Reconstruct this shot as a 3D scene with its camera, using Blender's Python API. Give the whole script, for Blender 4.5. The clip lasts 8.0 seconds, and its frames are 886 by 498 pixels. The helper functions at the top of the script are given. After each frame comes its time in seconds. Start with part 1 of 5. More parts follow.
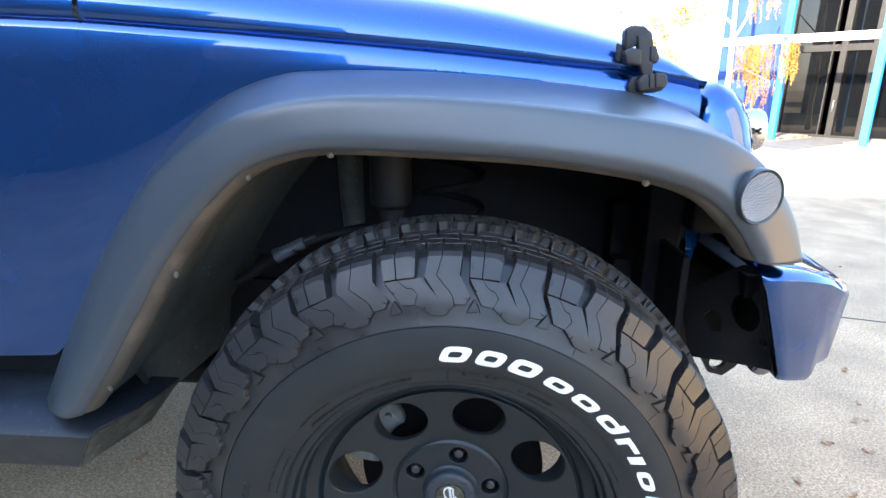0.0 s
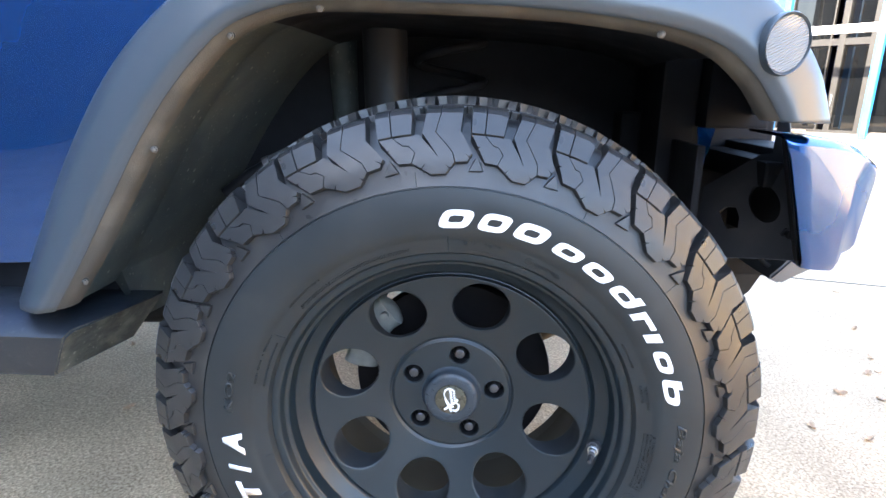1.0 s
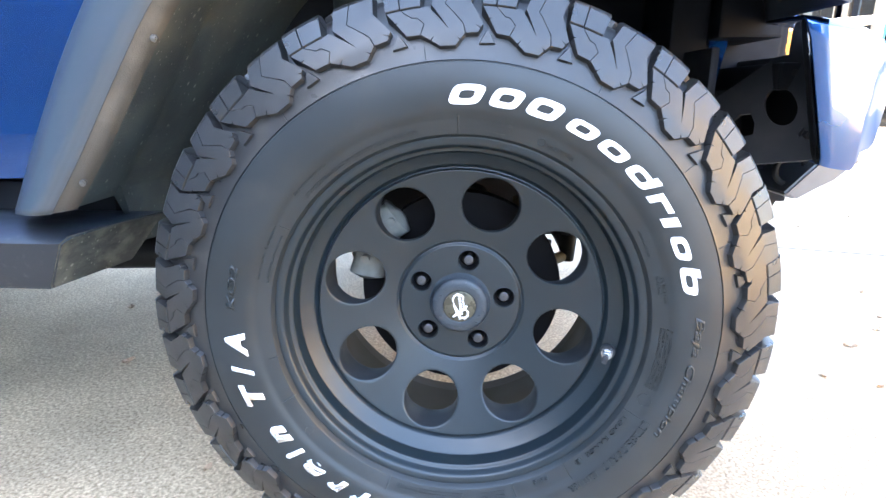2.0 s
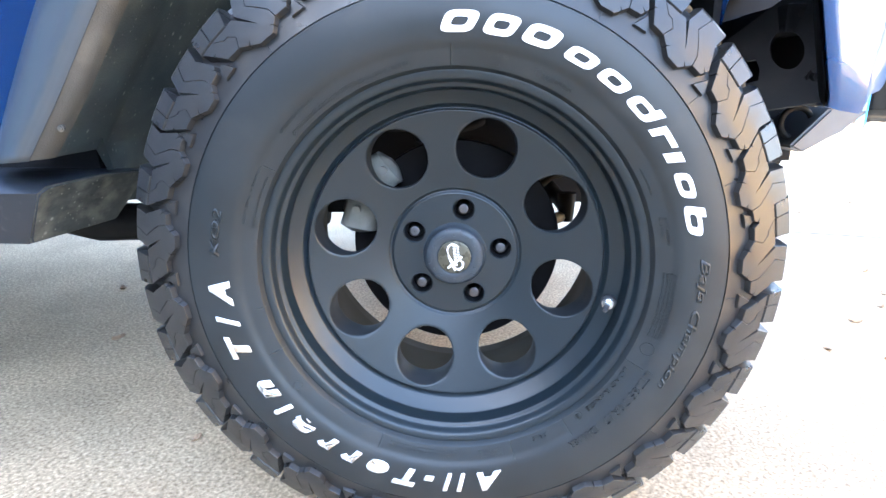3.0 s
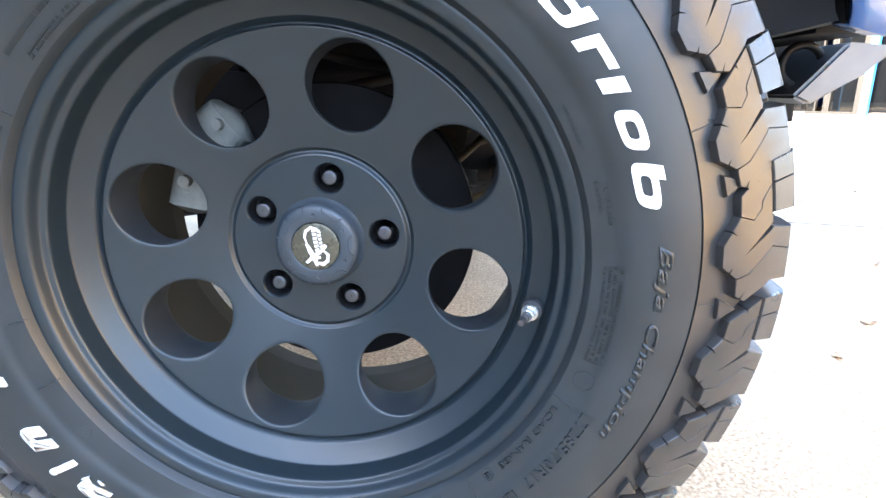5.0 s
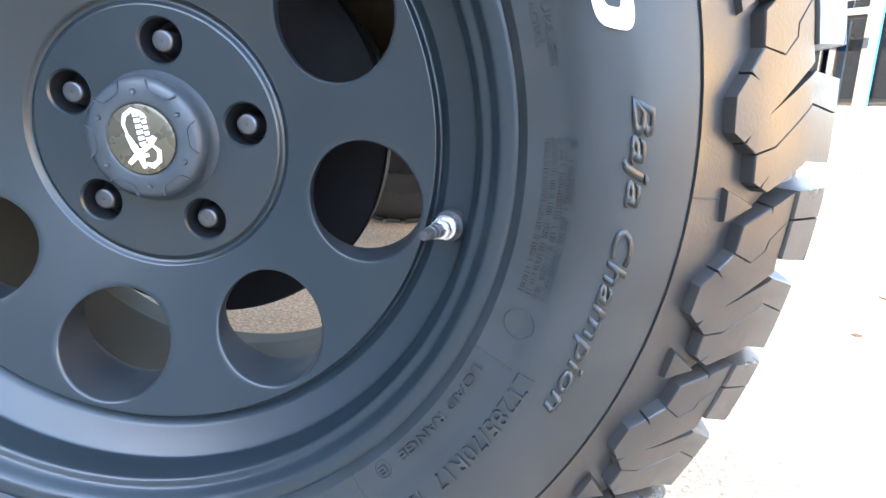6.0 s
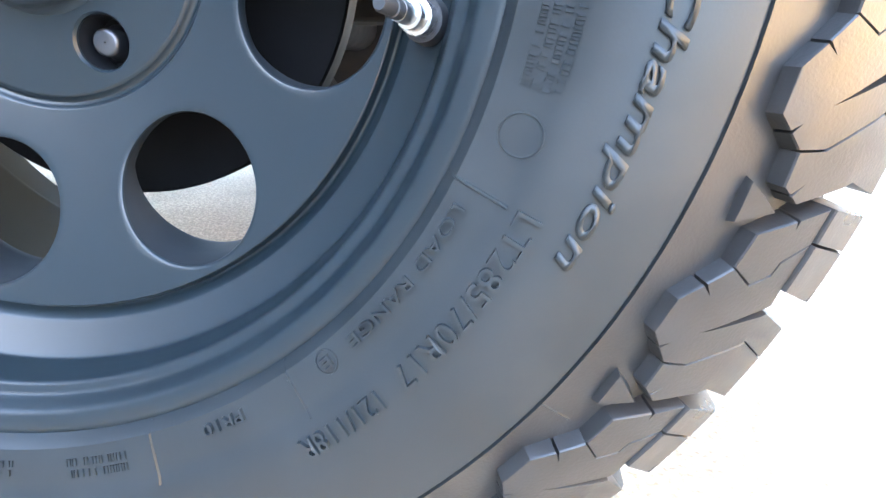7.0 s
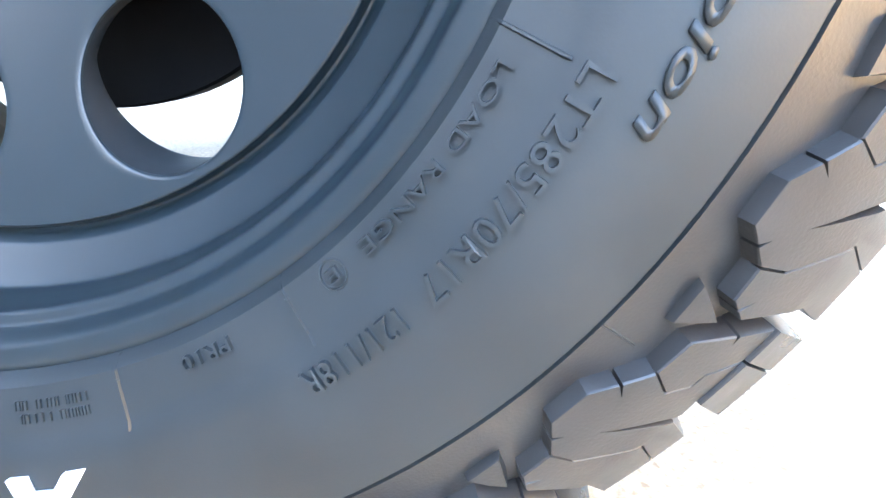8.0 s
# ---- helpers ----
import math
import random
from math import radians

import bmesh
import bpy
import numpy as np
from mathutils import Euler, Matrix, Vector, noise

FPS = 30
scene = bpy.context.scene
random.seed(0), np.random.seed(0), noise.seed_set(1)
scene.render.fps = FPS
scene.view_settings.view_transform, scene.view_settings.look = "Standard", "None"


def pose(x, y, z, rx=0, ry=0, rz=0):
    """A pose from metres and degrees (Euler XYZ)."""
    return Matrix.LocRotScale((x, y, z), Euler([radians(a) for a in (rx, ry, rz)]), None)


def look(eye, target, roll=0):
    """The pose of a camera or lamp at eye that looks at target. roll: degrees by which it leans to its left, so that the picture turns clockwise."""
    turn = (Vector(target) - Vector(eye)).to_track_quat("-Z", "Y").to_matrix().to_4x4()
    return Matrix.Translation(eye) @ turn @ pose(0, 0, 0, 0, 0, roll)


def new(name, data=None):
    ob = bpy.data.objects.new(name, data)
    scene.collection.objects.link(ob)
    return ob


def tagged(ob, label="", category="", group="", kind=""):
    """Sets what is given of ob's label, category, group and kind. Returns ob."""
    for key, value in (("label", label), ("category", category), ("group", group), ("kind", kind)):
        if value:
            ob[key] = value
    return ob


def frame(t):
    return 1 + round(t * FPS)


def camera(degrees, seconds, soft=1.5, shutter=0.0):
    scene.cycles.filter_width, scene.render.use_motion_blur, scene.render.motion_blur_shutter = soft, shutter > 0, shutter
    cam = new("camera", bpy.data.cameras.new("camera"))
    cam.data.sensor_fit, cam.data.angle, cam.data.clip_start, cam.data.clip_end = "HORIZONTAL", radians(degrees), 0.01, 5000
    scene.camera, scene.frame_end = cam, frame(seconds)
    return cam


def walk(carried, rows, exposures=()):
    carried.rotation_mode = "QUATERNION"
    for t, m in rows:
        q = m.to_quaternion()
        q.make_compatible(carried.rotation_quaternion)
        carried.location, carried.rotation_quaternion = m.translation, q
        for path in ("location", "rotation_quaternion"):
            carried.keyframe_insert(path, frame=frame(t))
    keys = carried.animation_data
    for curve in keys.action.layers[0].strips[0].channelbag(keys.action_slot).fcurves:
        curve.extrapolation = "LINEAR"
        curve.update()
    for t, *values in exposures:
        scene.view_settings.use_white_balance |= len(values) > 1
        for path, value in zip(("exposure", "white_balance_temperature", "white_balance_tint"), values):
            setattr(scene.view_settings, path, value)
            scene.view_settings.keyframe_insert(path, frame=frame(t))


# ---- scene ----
# World: x towards the vehicle's front, y into the vehicle, z up; the wheel's outer rim lip lies at y = 0, its axle at x = 0.
cam = camera(76.43, 8.0)
# seconds, x, y, z, yaw, pitch, lean to the left
ROWS = [
    (0, 0.0252, -0.6606, 1.0176, 3.14, -16.13, -0.64),
    (0.5, 0.0298, -0.6484, 0.9262, 3.06, -15.95, -0.51),
    (1, 0.0247, -0.6538, 0.8355, 2.96, -15.70, -0.43),
    (1.5, 0.0240, -0.6651, 0.7608, 2.89, -15.56, -0.34),
    (2, 0.0136, -0.6700, 0.6932, 2.88, -15.46, -0.23),
    (2.2, 0.0092, -0.6724, 0.6686, 2.82, -15.46, -0.15),
    (3.5, 0.0585, -0.6376, 0.6118, 2.90, -15.40, 0.08),
    (4, 0.1122, -0.5997, 0.6239, 3.10, -15.42, 0.06),
    (4.2, 0.1163, -0.5728, 0.6114, 3.16, -15.45, 0.05),
    (5.3, 0.1649, -0.3867, 0.5171, 2.77, -15.77, 0.41),
    (5.5, 0.1787, -0.3581, 0.4944, 2.83, -15.76, 0.41),
    (6, 0.2138, -0.2920, 0.4341, 2.61, -15.82, 0.36),
    (6.5, 0.2224, -0.2534, 0.3847, 2.28, -16.36, 0.22),
    (7, 0.2247, -0.2161, 0.3352, 2.98, -17.99, -0.24),
    (7.5, 0.2171, -0.1954, 0.3090, 2.15, -19.21, -0.02),
    (8, 0.2086, -0.1807, 0.2887, 2.35, -20.04, -0.24),
]
# seconds, stops, kelvin, tint: the clip's camera opens up as it nears the dark wheel
EXPOSURES = [(0, 2.72, 5720, 8), (0.5, 3.12, 5780, 8.5), (1, 3.38, 5750, 9), (2, 3.94, 5720, 9), (3.5, 3.82, 5650, 9), (4, 3.72, 5700, 9), (5.5, 4.08, 5800, 9), (7, 4.56, 5800, 8), (8, 4.62, 5700, 7)]
walk(cam, [(t, pose(x, y, z, 90 + pitch, 0, yaw) @ pose(0, 0, 0, 0, 0, -roll)) for t, x, y, z, yaw, pitch, roll in ROWS], EXPOSURES)

# ---- world, sun, exposure ----
SUN_DIR = Vector((-0.55, -0.77, 0.385)).normalized()      # towards the sun
world = bpy.data.worlds.new("world")
scene.world = world
world.use_nodes = True
wn = world.node_tree
sky = wn.nodes.new("ShaderNodeTexSky")
sky.sky_type, sky.sun_disc = "NISHITA", False
sky.sun_elevation = math.asin(SUN_DIR.z)
sky.sun_rotation = math.atan2(SUN_DIR.x, SUN_DIR.y)
sky.air_density, sky.dust_density, sky.ozone_density = 1.0, 2.0, 1.5
haze = wn.nodes.new("ShaderNodeMix")                      # thin bright haze under the clear sky
haze.data_type, haze.blend_type = "RGBA", "ADD"
haze.inputs["Factor"].default_value = 1.0
haze.inputs["B"].default_value = (1.35, 1.65, 2.15, 1)
wn.links.new(sky.outputs[0], haze.inputs["A"])
wn.links.new(haze.outputs["Result"], wn.nodes["Background"].inputs[0])
wn.nodes["Background"].inputs[1].default_value = 0.11
sun_data = bpy.data.lights.new("sun", "SUN")
sun_data.energy, sun_data.angle, sun_data.color = 5.0, radians(0.6), (1.0, 0.83, 0.60)
sun = new("sun", sun_data)
sun.matrix_world = look(SUN_DIR * 20, (0, 0, 0))

# ---- materials ----


def material(name, colour, rough=0.5, metal=0.0, vary=0.12, scale=40.0, bump=0.0, bump_scale=400.0, coat=0.0,
             dirt=None, dirt_scale=6.0, dirt_amount=0.0, spec=0.5, rough_vary=0.1):
    """A principled surface with tone variation at two scales, fine relief and an optional second, dusty tone."""
    m = bpy.data.materials.new(name)
    m.use_nodes = True
    nt = m.node_tree
    b = nt.nodes["Principled BSDF"]
    geo = nt.nodes.new("ShaderNodeTexCoord")
    coords = geo.outputs["Object"]

    def noise_tex(sc, detail=4.0):
        n = nt.nodes.new("ShaderNodeTexNoise")
        n.inputs["Scale"].default_value, n.inputs["Detail"].default_value = sc, detail
        nt.links.new(coords, n.inputs["Vector"])
        return n.outputs["Fac"]

    def ramp(src, lo, hi):
        r = nt.nodes.new("ShaderNodeMapRange")
        r.inputs["From Min"].default_value, r.inputs["From Max"].default_value = 0.3, 0.7
        r.inputs["To Min"].default_value, r.inputs["To Max"].default_value = lo, hi
        nt.links.new(src, r.inputs["Value"])
        return r.outputs["Result"]

    def mul(x, y):
        q = nt.nodes.new("ShaderNodeMath")
        q.operation = "MULTIPLY"
        nt.links.new(x, q.inputs[0])
        nt.links.new(y, q.inputs[1])
        return q.outputs[0]

    tone = mul(ramp(noise_tex(scale * 0.12, 3), 1 - vary, 1 + vary), ramp(noise_tex(scale), 1 - vary * 0.7, 1 + vary * 0.7))
    mix = nt.nodes.new("ShaderNodeMix")
    mix.data_type, mix.blend_type = "RGBA", "MULTIPLY"
    mix.inputs["Factor"].default_value = 1.0
    mix.inputs["A"].default_value = (*colour, 1)
    nt.links.new(tone, mix.inputs["B"])
    out = mix.outputs["Result"]
    if dirt:
        d = nt.nodes.new("ShaderNodeMix")
        d.data_type = "RGBA"
        spots = ramp(noise_tex(dirt_scale, 8), -0.35, dirt_amount * 2.0)
        d.clamp_factor = True
        nt.links.new(spots, d.inputs["Factor"])
        nt.links.new(out, d.inputs["A"])
        d.inputs["B"].default_value = (*dirt, 1)
        out = d.outputs["Result"]
    nt.links.new(out, b.inputs["Base Color"])
    b.inputs["Metallic"].default_value = metal
    b.inputs["Coat Weight"].default_value = coat
    b.inputs["Coat Roughness"].default_value = 0.03
    b.inputs["Specular IOR Level"].default_value = spec
    nt.links.new(ramp(noise_tex(scale * 0.5), max(0.02, rough - rough_vary), min(1, rough + rough_vary)), b.inputs["Roughness"])
    if bump:
        bp = nt.nodes.new("ShaderNodeBump")
        bp.inputs["Strength"].default_value = 0.6
        bp.inputs["Distance"].default_value = bump
        nt.links.new(noise_tex(bump_scale, 2), bp.inputs["Height"])
        nt.links.new(bp.outputs[0], b.inputs["Normal"])
    return m


RUBBER = material("tyre rubber", (0.0154, 0.0190, 0.0212), 0.42, spec=0.45, vary=0.14, scale=30, bump=0.00005, bump_scale=900,
                  dirt=(0.07, 0.062, 0.052), dirt_scale=14, dirt_amount=0.06)
TREAD = material("tread rubber", (0.021, 0.0205, 0.0205), 0.36, vary=0.2, scale=60, bump=0.00018, bump_scale=700,
                 dirt=(0.10, 0.085, 0.066), dirt_scale=18, dirt_amount=0.08, spec=0.5)
LETTER = material("white letter rubber", (0.80, 0.80, 0.80), 0.6, vary=0.05, scale=120, dirt=(0.45, 0.42, 0.38), dirt_scale=40, dirt_amount=0.06)
BLACK_PAINT = material("satin black wheel paint", (0.0096, 0.0154, 0.0198), 0.34, vary=0.06, scale=50, bump=0.00006, bump_scale=1500, rough_vary=0.015)
CAP_PAINT = material("grey black cap", (0.025, 0.033, 0.042), 0.42, vary=0.1, scale=90)
DUSTY_PAINT = material("dusty black paint inside the holes", (0.0125, 0.0150, 0.0180), 0.62, vary=0.15, scale=60, spec=0.3)
NUT_STEEL = material("lug steel", (0.09, 0.092, 0.10), 0.40, metal=0.9, vary=0.1, scale=200)
CHROME = material("bright plated metal", (0.55, 0.55, 0.56), 0.28, metal=1.0, vary=0.06, scale=120)
BRASS_GREY = material("dull olive medallion", (0.075, 0.07, 0.05), 0.3, metal=0.4, vary=0.1, scale=150)
SILVER_INK = material("silver emblem ink", (0.72, 0.72, 0.70), 0.35, vary=0.05, scale=200)
BLUE = material("deep blue metallic paint", (0.004, 0.068, 0.295), 0.27, metal=0.92, vary=0.03, scale=8, coat=1.0, rough_vary=0.03)
BLUE.node_tree.nodes["Principled BSDF"].inputs["Coat IOR"].default_value = 1.70
PLASTIC = material("grey black flare plastic", (0.043, 0.054, 0.066), 0.33, vary=0.04, scale=18, bump=0.00015, bump_scale=1100, rough_vary=0.02, spec=0.8)
LIP_PLASTIC = material("dusty flare lip plastic", (0.080, 0.071, 0.058), 0.7, vary=0.2, scale=30, bump=0.0005, bump_scale=500,
                       dirt=(0.21, 0.18, 0.135), dirt_scale=14, dirt_amount=0.22)
STEP_PLASTIC = material("scuffed step plastic", (0.020, 0.024, 0.031), 0.40, vary=0.1, scale=25, bump=0.0002, bump_scale=900, dirt=(0.26, 0.25, 0.23), dirt_scale=90, dirt_amount=0.06)
SCUFFED = material("scuffed and chipped step end", (0.040, 0.044, 0.040), 0.5, vary=0.45, scale=60, bump=0.0015, bump_scale=90, dirt=(0.20, 0.19, 0.155), dirt_scale=35, dirt_amount=0.30)
BARREL = material("dusty inner barrel paint", (0.038, 0.028, 0.015), 0.7, vary=0.2, scale=20, spec=0.25)
LINER = material("mud splashed liner plastic", (0.072, 0.084, 0.080), 0.55, vary=0.35, scale=24, bump=0.0006, bump_scale=300,
                 dirt=(0.13, 0.12, 0.085), dirt_scale=12, dirt_amount=0.22, spec=0.3)
DARK = material("dark chassis paint and well shade", (0.0135, 0.0140, 0.0165), 0.6, vary=0.25, scale=30, spec=0.12)
SHOCK = material("dusty black shock body", (0.024, 0.023, 0.024), 0.5, vary=0.2, scale=30, spec=0.3)
BRACKET = material("black bracket steel", (0.010, 0.010, 0.011), 0.5, vary=0.25, scale=25, bump=0.0003, bump_scale=300,
                   dirt=(0.05, 0.045, 0.036), dirt_scale=12, dirt_amount=0.12, spec=0.2)
CAST = material("weathered cast iron", (0.18, 0.18, 0.16), 0.55, metal=0.15, vary=0.25, scale=60, bump=0.0008, bump_scale=250)
# near-black for steel: the shade behind the wheel is put into the colour
ROTOR = material("rotor steel with shade in its colour", (0.007, 0.0065, 0.007), 0.5, metal=0.0, vary=0.25, scale=40, spec=0.08)
RUSTY = material("rusty steel", (0.15, 0.11, 0.06), 0.65, metal=0.1, vary=0.35, scale=60, bump=0.0006, bump_scale=300)
SKID = material("grey skid metal", (0.14, 0.143, 0.15), 0.5, metal=0.4, vary=0.12, scale=30)
BLACK_RUBBER = material("latch rubber", (0.022, 0.023, 0.026), 0.55, vary=0.1, scale=60)
WHITE_PAINT = material("white beam paint", (0.78, 0.77, 0.74), 0.6, vary=0.06, scale=12)
POST_BLUE = material("sky blue post paint", (0.035, 0.26, 0.62), 0.5, vary=0.06, scale=12)
WALL_BLUE = material("blue wall paint", (0.010, 0.042, 0.20), 0.7, vary=0.08, scale=6, bump=0.002, bump_scale=60)
# bronze taken darker: the shade over the entrance is put into the colour
FRAME_DARK = material("bronze frame darkened for entrance shade", (0.022, 0.020, 0.019), 0.45, metal=0.2, vary=0.1, scale=30)
BARK = material("pale bark", (0.62, 0.58, 0.50), 0.8, vary=0.2, scale=25, bump=0.004, bump_scale=60)
VINE = material("golden hanging foliage", (0.34, 0.16, 0.018), 0.7, vary=0.35, scale=8)
LEAF_GREEN = material("pale green foliage", (0.30, 0.34, 0.06), 0.7, vary=0.35, scale=3)
LEAF = material("dry fallen leaf", (0.46, 0.31, 0.19), 0.75, vary=0.35, scale=60)
GRAVEL = material("grey brown mulch", (0.30, 0.24, 0.19), 0.9, vary=0.45, scale=30, bump=0.02, bump_scale=25)
BLOCKER_WALL = material("grey light-blocking wall", (0.19, 0.187, 0.183), 0.85, vary=0.2, scale=2, bump=0.01, bump_scale=20)
BOUNCE_WALL = material("cream bounce wall", (0.84, 0.62, 0.35), 0.85, vary=0.08, scale=3, bump=0.004, bump_scale=60)
STRIPE = material("white line paint", (0.78, 0.78, 0.75), 0.7, vary=0.12, scale=30)
MAT_RUBBER = material("grey entrance mat", (0.12, 0.115, 0.11), 0.85, vary=0.2, scale=40)


def concrete():
    """Light washed concrete with fine stones showing through."""
    m = bpy.data.materials.new("washed aggregate concrete")
    m.use_nodes = True
    nt = m.node_tree
    b = nt.nodes["Principled BSDF"]
    co = nt.nodes.new("ShaderNodeTexCoord").outputs["Object"]

    def tex(kind, sc, **kw):
        n = nt.nodes.new(kind)
        n.inputs["Scale"].default_value = sc
        for k, v in kw.items():
            n.inputs[k].default_value = v
        nt.links.new(co, n.inputs["Vector"])
        return n

    stones = tex("ShaderNodeTexVoronoi", 260.0)
    coarse = tex("ShaderNodeTexNoise", 150.0, Detail=7.0)
    big = tex("ShaderNodeTexNoise", 3.2, Detail=6.0)
    fine = tex("ShaderNodeTexNoise", 420.0, Detail=3.0)
    cr = nt.nodes.new("ShaderNodeValToRGB")
    cr.color_ramp.elements[0].position, cr.color_ramp.elements[0].color = 0.33, (0.290, 0.202, 0.117, 1)
    cr.color_ramp.elements[1].position, cr.color_ramp.elements[1].color = 0.66, (0.615, 0.460, 0.290, 1)
    nt.links.new(coarse.outputs["Fac"], cr.inputs[0])
    mx = nt.nodes.new("ShaderNodeMix")
    mx.data_type, mx.blend_type = "RGBA", "OVERLAY"
    mx.inputs["Factor"].default_value = 0.28
    nt.links.new(cr.outputs[0], mx.inputs["A"])
    bw = nt.nodes.new("ShaderNodeRGBToBW")
    nt.links.new(stones.outputs["Color"], bw.inputs[0])
    nt.links.new(bw.outputs[0], mx.inputs["B"])
    m2 = nt.nodes.new("ShaderNodeMix")
    m2.data_type, m2.blend_type = "RGBA", "MULTIPLY"
    m2.inputs["Factor"].default_value = 1.0
    rg = nt.nodes.new("ShaderNodeMapRange")
    rg.inputs["From Min"].default_value, rg.inputs["From Max"].default_value = 0.3, 0.7
    rg.inputs["To Min"].default_value, rg.inputs["To Max"].default_value = 0.74, 1.12
    nt.links.new(big.outputs["Fac"], rg.inputs["Value"])
    nt.links.new(mx.outputs["Result"], m2.inputs["A"])
    nt.links.new(rg.outputs[0], m2.inputs["B"])
    nt.links.new(m2.outputs["Result"], b.inputs["Base Color"])
    b.inputs["Roughness"].default_value = 0.85
    bp = nt.nodes.new("ShaderNodeBump")
    bp.inputs["Strength"].default_value, bp.inputs["Distance"].default_value = 0.35, 0.0009
    add = nt.nodes.new("ShaderNodeMath")
    nt.links.new(stones.outputs["Distance"], add.inputs[0])
    nt.links.new(fine.outputs["Fac"], add.inputs[1])
    nt.links.new(add.outputs[0], bp.inputs["Height"])
    nt.links.new(bp.outputs[0], b.inputs["Normal"])
    return m


def glass(name, tint, rough=0.02):
    """Dark window glass that reflects the yard."""
    m = bpy.data.materials.new(name)
    m.use_nodes = True
    b = m.node_tree.nodes["Principled BSDF"]
    b.inputs["Base Color"].default_value = (*tint, 1)
    b.inputs["Roughness"].default_value = rough
    b.inputs["IOR"].default_value = 1.5
    return m


CONCRETE = concrete()
# near-black tint also carries the shade over the entrance
DARK_GLASS = glass("door glass darkened for entrance shade", (0.003, 0.0032, 0.0035))



def splashed(base):
    """Adds small pale mud specks, drawn out downwards, to a plastic."""
    nt = base.node_tree
    b = nt.nodes["Principled BSDF"]
    old = b.inputs["Base Color"].links[0].from_socket
    mp = nt.nodes.new("ShaderNodeMapping")
    mp.inputs["Scale"].default_value = (1.0, 1.0, 0.45)
    mp.inputs["Rotation"].default_value = (0, 0.45, 0)
    nt.links.new(nt.nodes.new("ShaderNodeTexCoord").outputs["Object"], mp.inputs["Vector"])
    prev = old
    for sc, cut_at, amount in ((55.0, 0.17, 0.75), (150.0, 0.22, 0.55)):
        v = nt.nodes.new("ShaderNodeTexVoronoi")
        v.inputs["Scale"].default_value = sc
        nt.links.new(mp.outputs[0], v.inputs["Vector"])
        r = nt.nodes.new("ShaderNodeMapRange")
        r.inputs["From Min"].default_value, r.inputs["From Max"].default_value = cut_at, cut_at * 0.4
        nt.links.new(v.outputs["Distance"], r.inputs["Value"])
        pick = nt.nodes.new("ShaderNodeMath")
        pick.operation = "GREATER_THAN"
        pick.inputs[1].default_value = 0.55
        bw = nt.nodes.new("ShaderNodeRGBToBW")
        nt.links.new(v.outputs["Color"], bw.inputs[0])
        nt.links.new(bw.outputs[0], pick.inputs[0])
        f = nt.nodes.new("ShaderNodeMath")
        f.operation = "MULTIPLY"
        nt.links.new(r.outputs[0], f.inputs[0])
        nt.links.new(pick.outputs[0], f.inputs[1])
        g = nt.nodes.new("ShaderNodeMath")
        g.operation = "MULTIPLY"
        g.inputs[1].default_value = amount
        nt.links.new(f.outputs[0], g.inputs[0])
        mx = nt.nodes.new("ShaderNodeMix")
        mx.data_type = "RGBA"
        nt.links.new(g.outputs[0], mx.inputs["Factor"])
        nt.links.new(prev, mx.inputs["A"])
        mx.inputs["B"].default_value = (0.34, 0.33, 0.28, 1)
        prev = mx.outputs["Result"]
    nt.links.new(prev, b.inputs["Base Color"])


splashed(LINER)
splashed(SCUFFED)

# ---- building helpers ----


def finish(name, bm, mat, parent=None, label="", smooth=None, m=None):
    me = bpy.data.meshes.new(name)
    bmesh.ops.recalc_face_normals(bm, faces=bm.faces)
    bm.to_mesh(me)
    bm.free()
    if mat:
        me.materials.append(mat)
    if smooth:
        me.shade_smooth()
        if smooth < 180:
            me.set_sharp_from_angle(angle=radians(smooth))
    ob = new(name, me)
    if m is not None:
        ob.matrix_world = m
    if parent:
        ob.parent = parent
    if label:
        ob["label"] = label
    return ob


def part(name, bm, mat, parent, label="", smooth=None):
    return finish(name, bm, mat, parent, label, smooth)


def share(name, mesh, parent, m):
    """Another piece on a mesh that is there already."""
    ob = new(name, mesh)
    ob.parent = parent
    ob.matrix_local = m
    return ob


def thing(name, label, category, group="", kind="", at=(0, 0, 0)):
    ob = new(name)
    ob.location = at
    ob.empty_display_size = 0.05
    return tagged(ob, label, category, group, kind)


def box(bm, lo, hi, bevel=0.0, m=None):
    vs = [bm.verts.new((x, y, z)) for z in (lo[2], hi[2]) for y in (lo[1], hi[1]) for x in (lo[0], hi[0])]
    fs = [(0, 2, 3, 1), (4, 5, 7, 6), (0, 1, 5, 4), (2, 6, 7, 3), (0, 4, 6, 2), (1, 3, 7, 5)]
    faces = [bm.faces.new([vs[i] for i in f]) for f in fs]
    if bevel:
        es = list({e for f in faces for e in f.edges})
        r = bmesh.ops.bevel(bm, geom=es, offset=bevel, segments=2, affect="EDGES", profile=0.7)
        vs = list({v for f in r["faces"] for v in f.verts} | {v for v in vs if v.is_valid})
    if m is not None:
        bmesh.ops.transform(bm, matrix=m, verts=vs)
    return vs


def lathe(bm, profile, segs=64, closed=False, zc=0.0, cx=0.0):
    """Turns (radius, y) pairs about the axle, which runs along y."""
    rings = []
    for r, y in profile:
        rings.append([bm.verts.new((cx + r * math.cos(2 * math.pi * i / segs), y, zc + r * math.sin(2 * math.pi * i / segs))) for i in range(segs)])
    n = len(rings)
    for k in range(n if closed else n - 1):
        a, b2 = rings[k], rings[(k + 1) % n]
        for i in range(segs):
            j = (i + 1) % segs
            bm.faces.new((a[i], a[j], b2[j], b2[i]))
    return rings


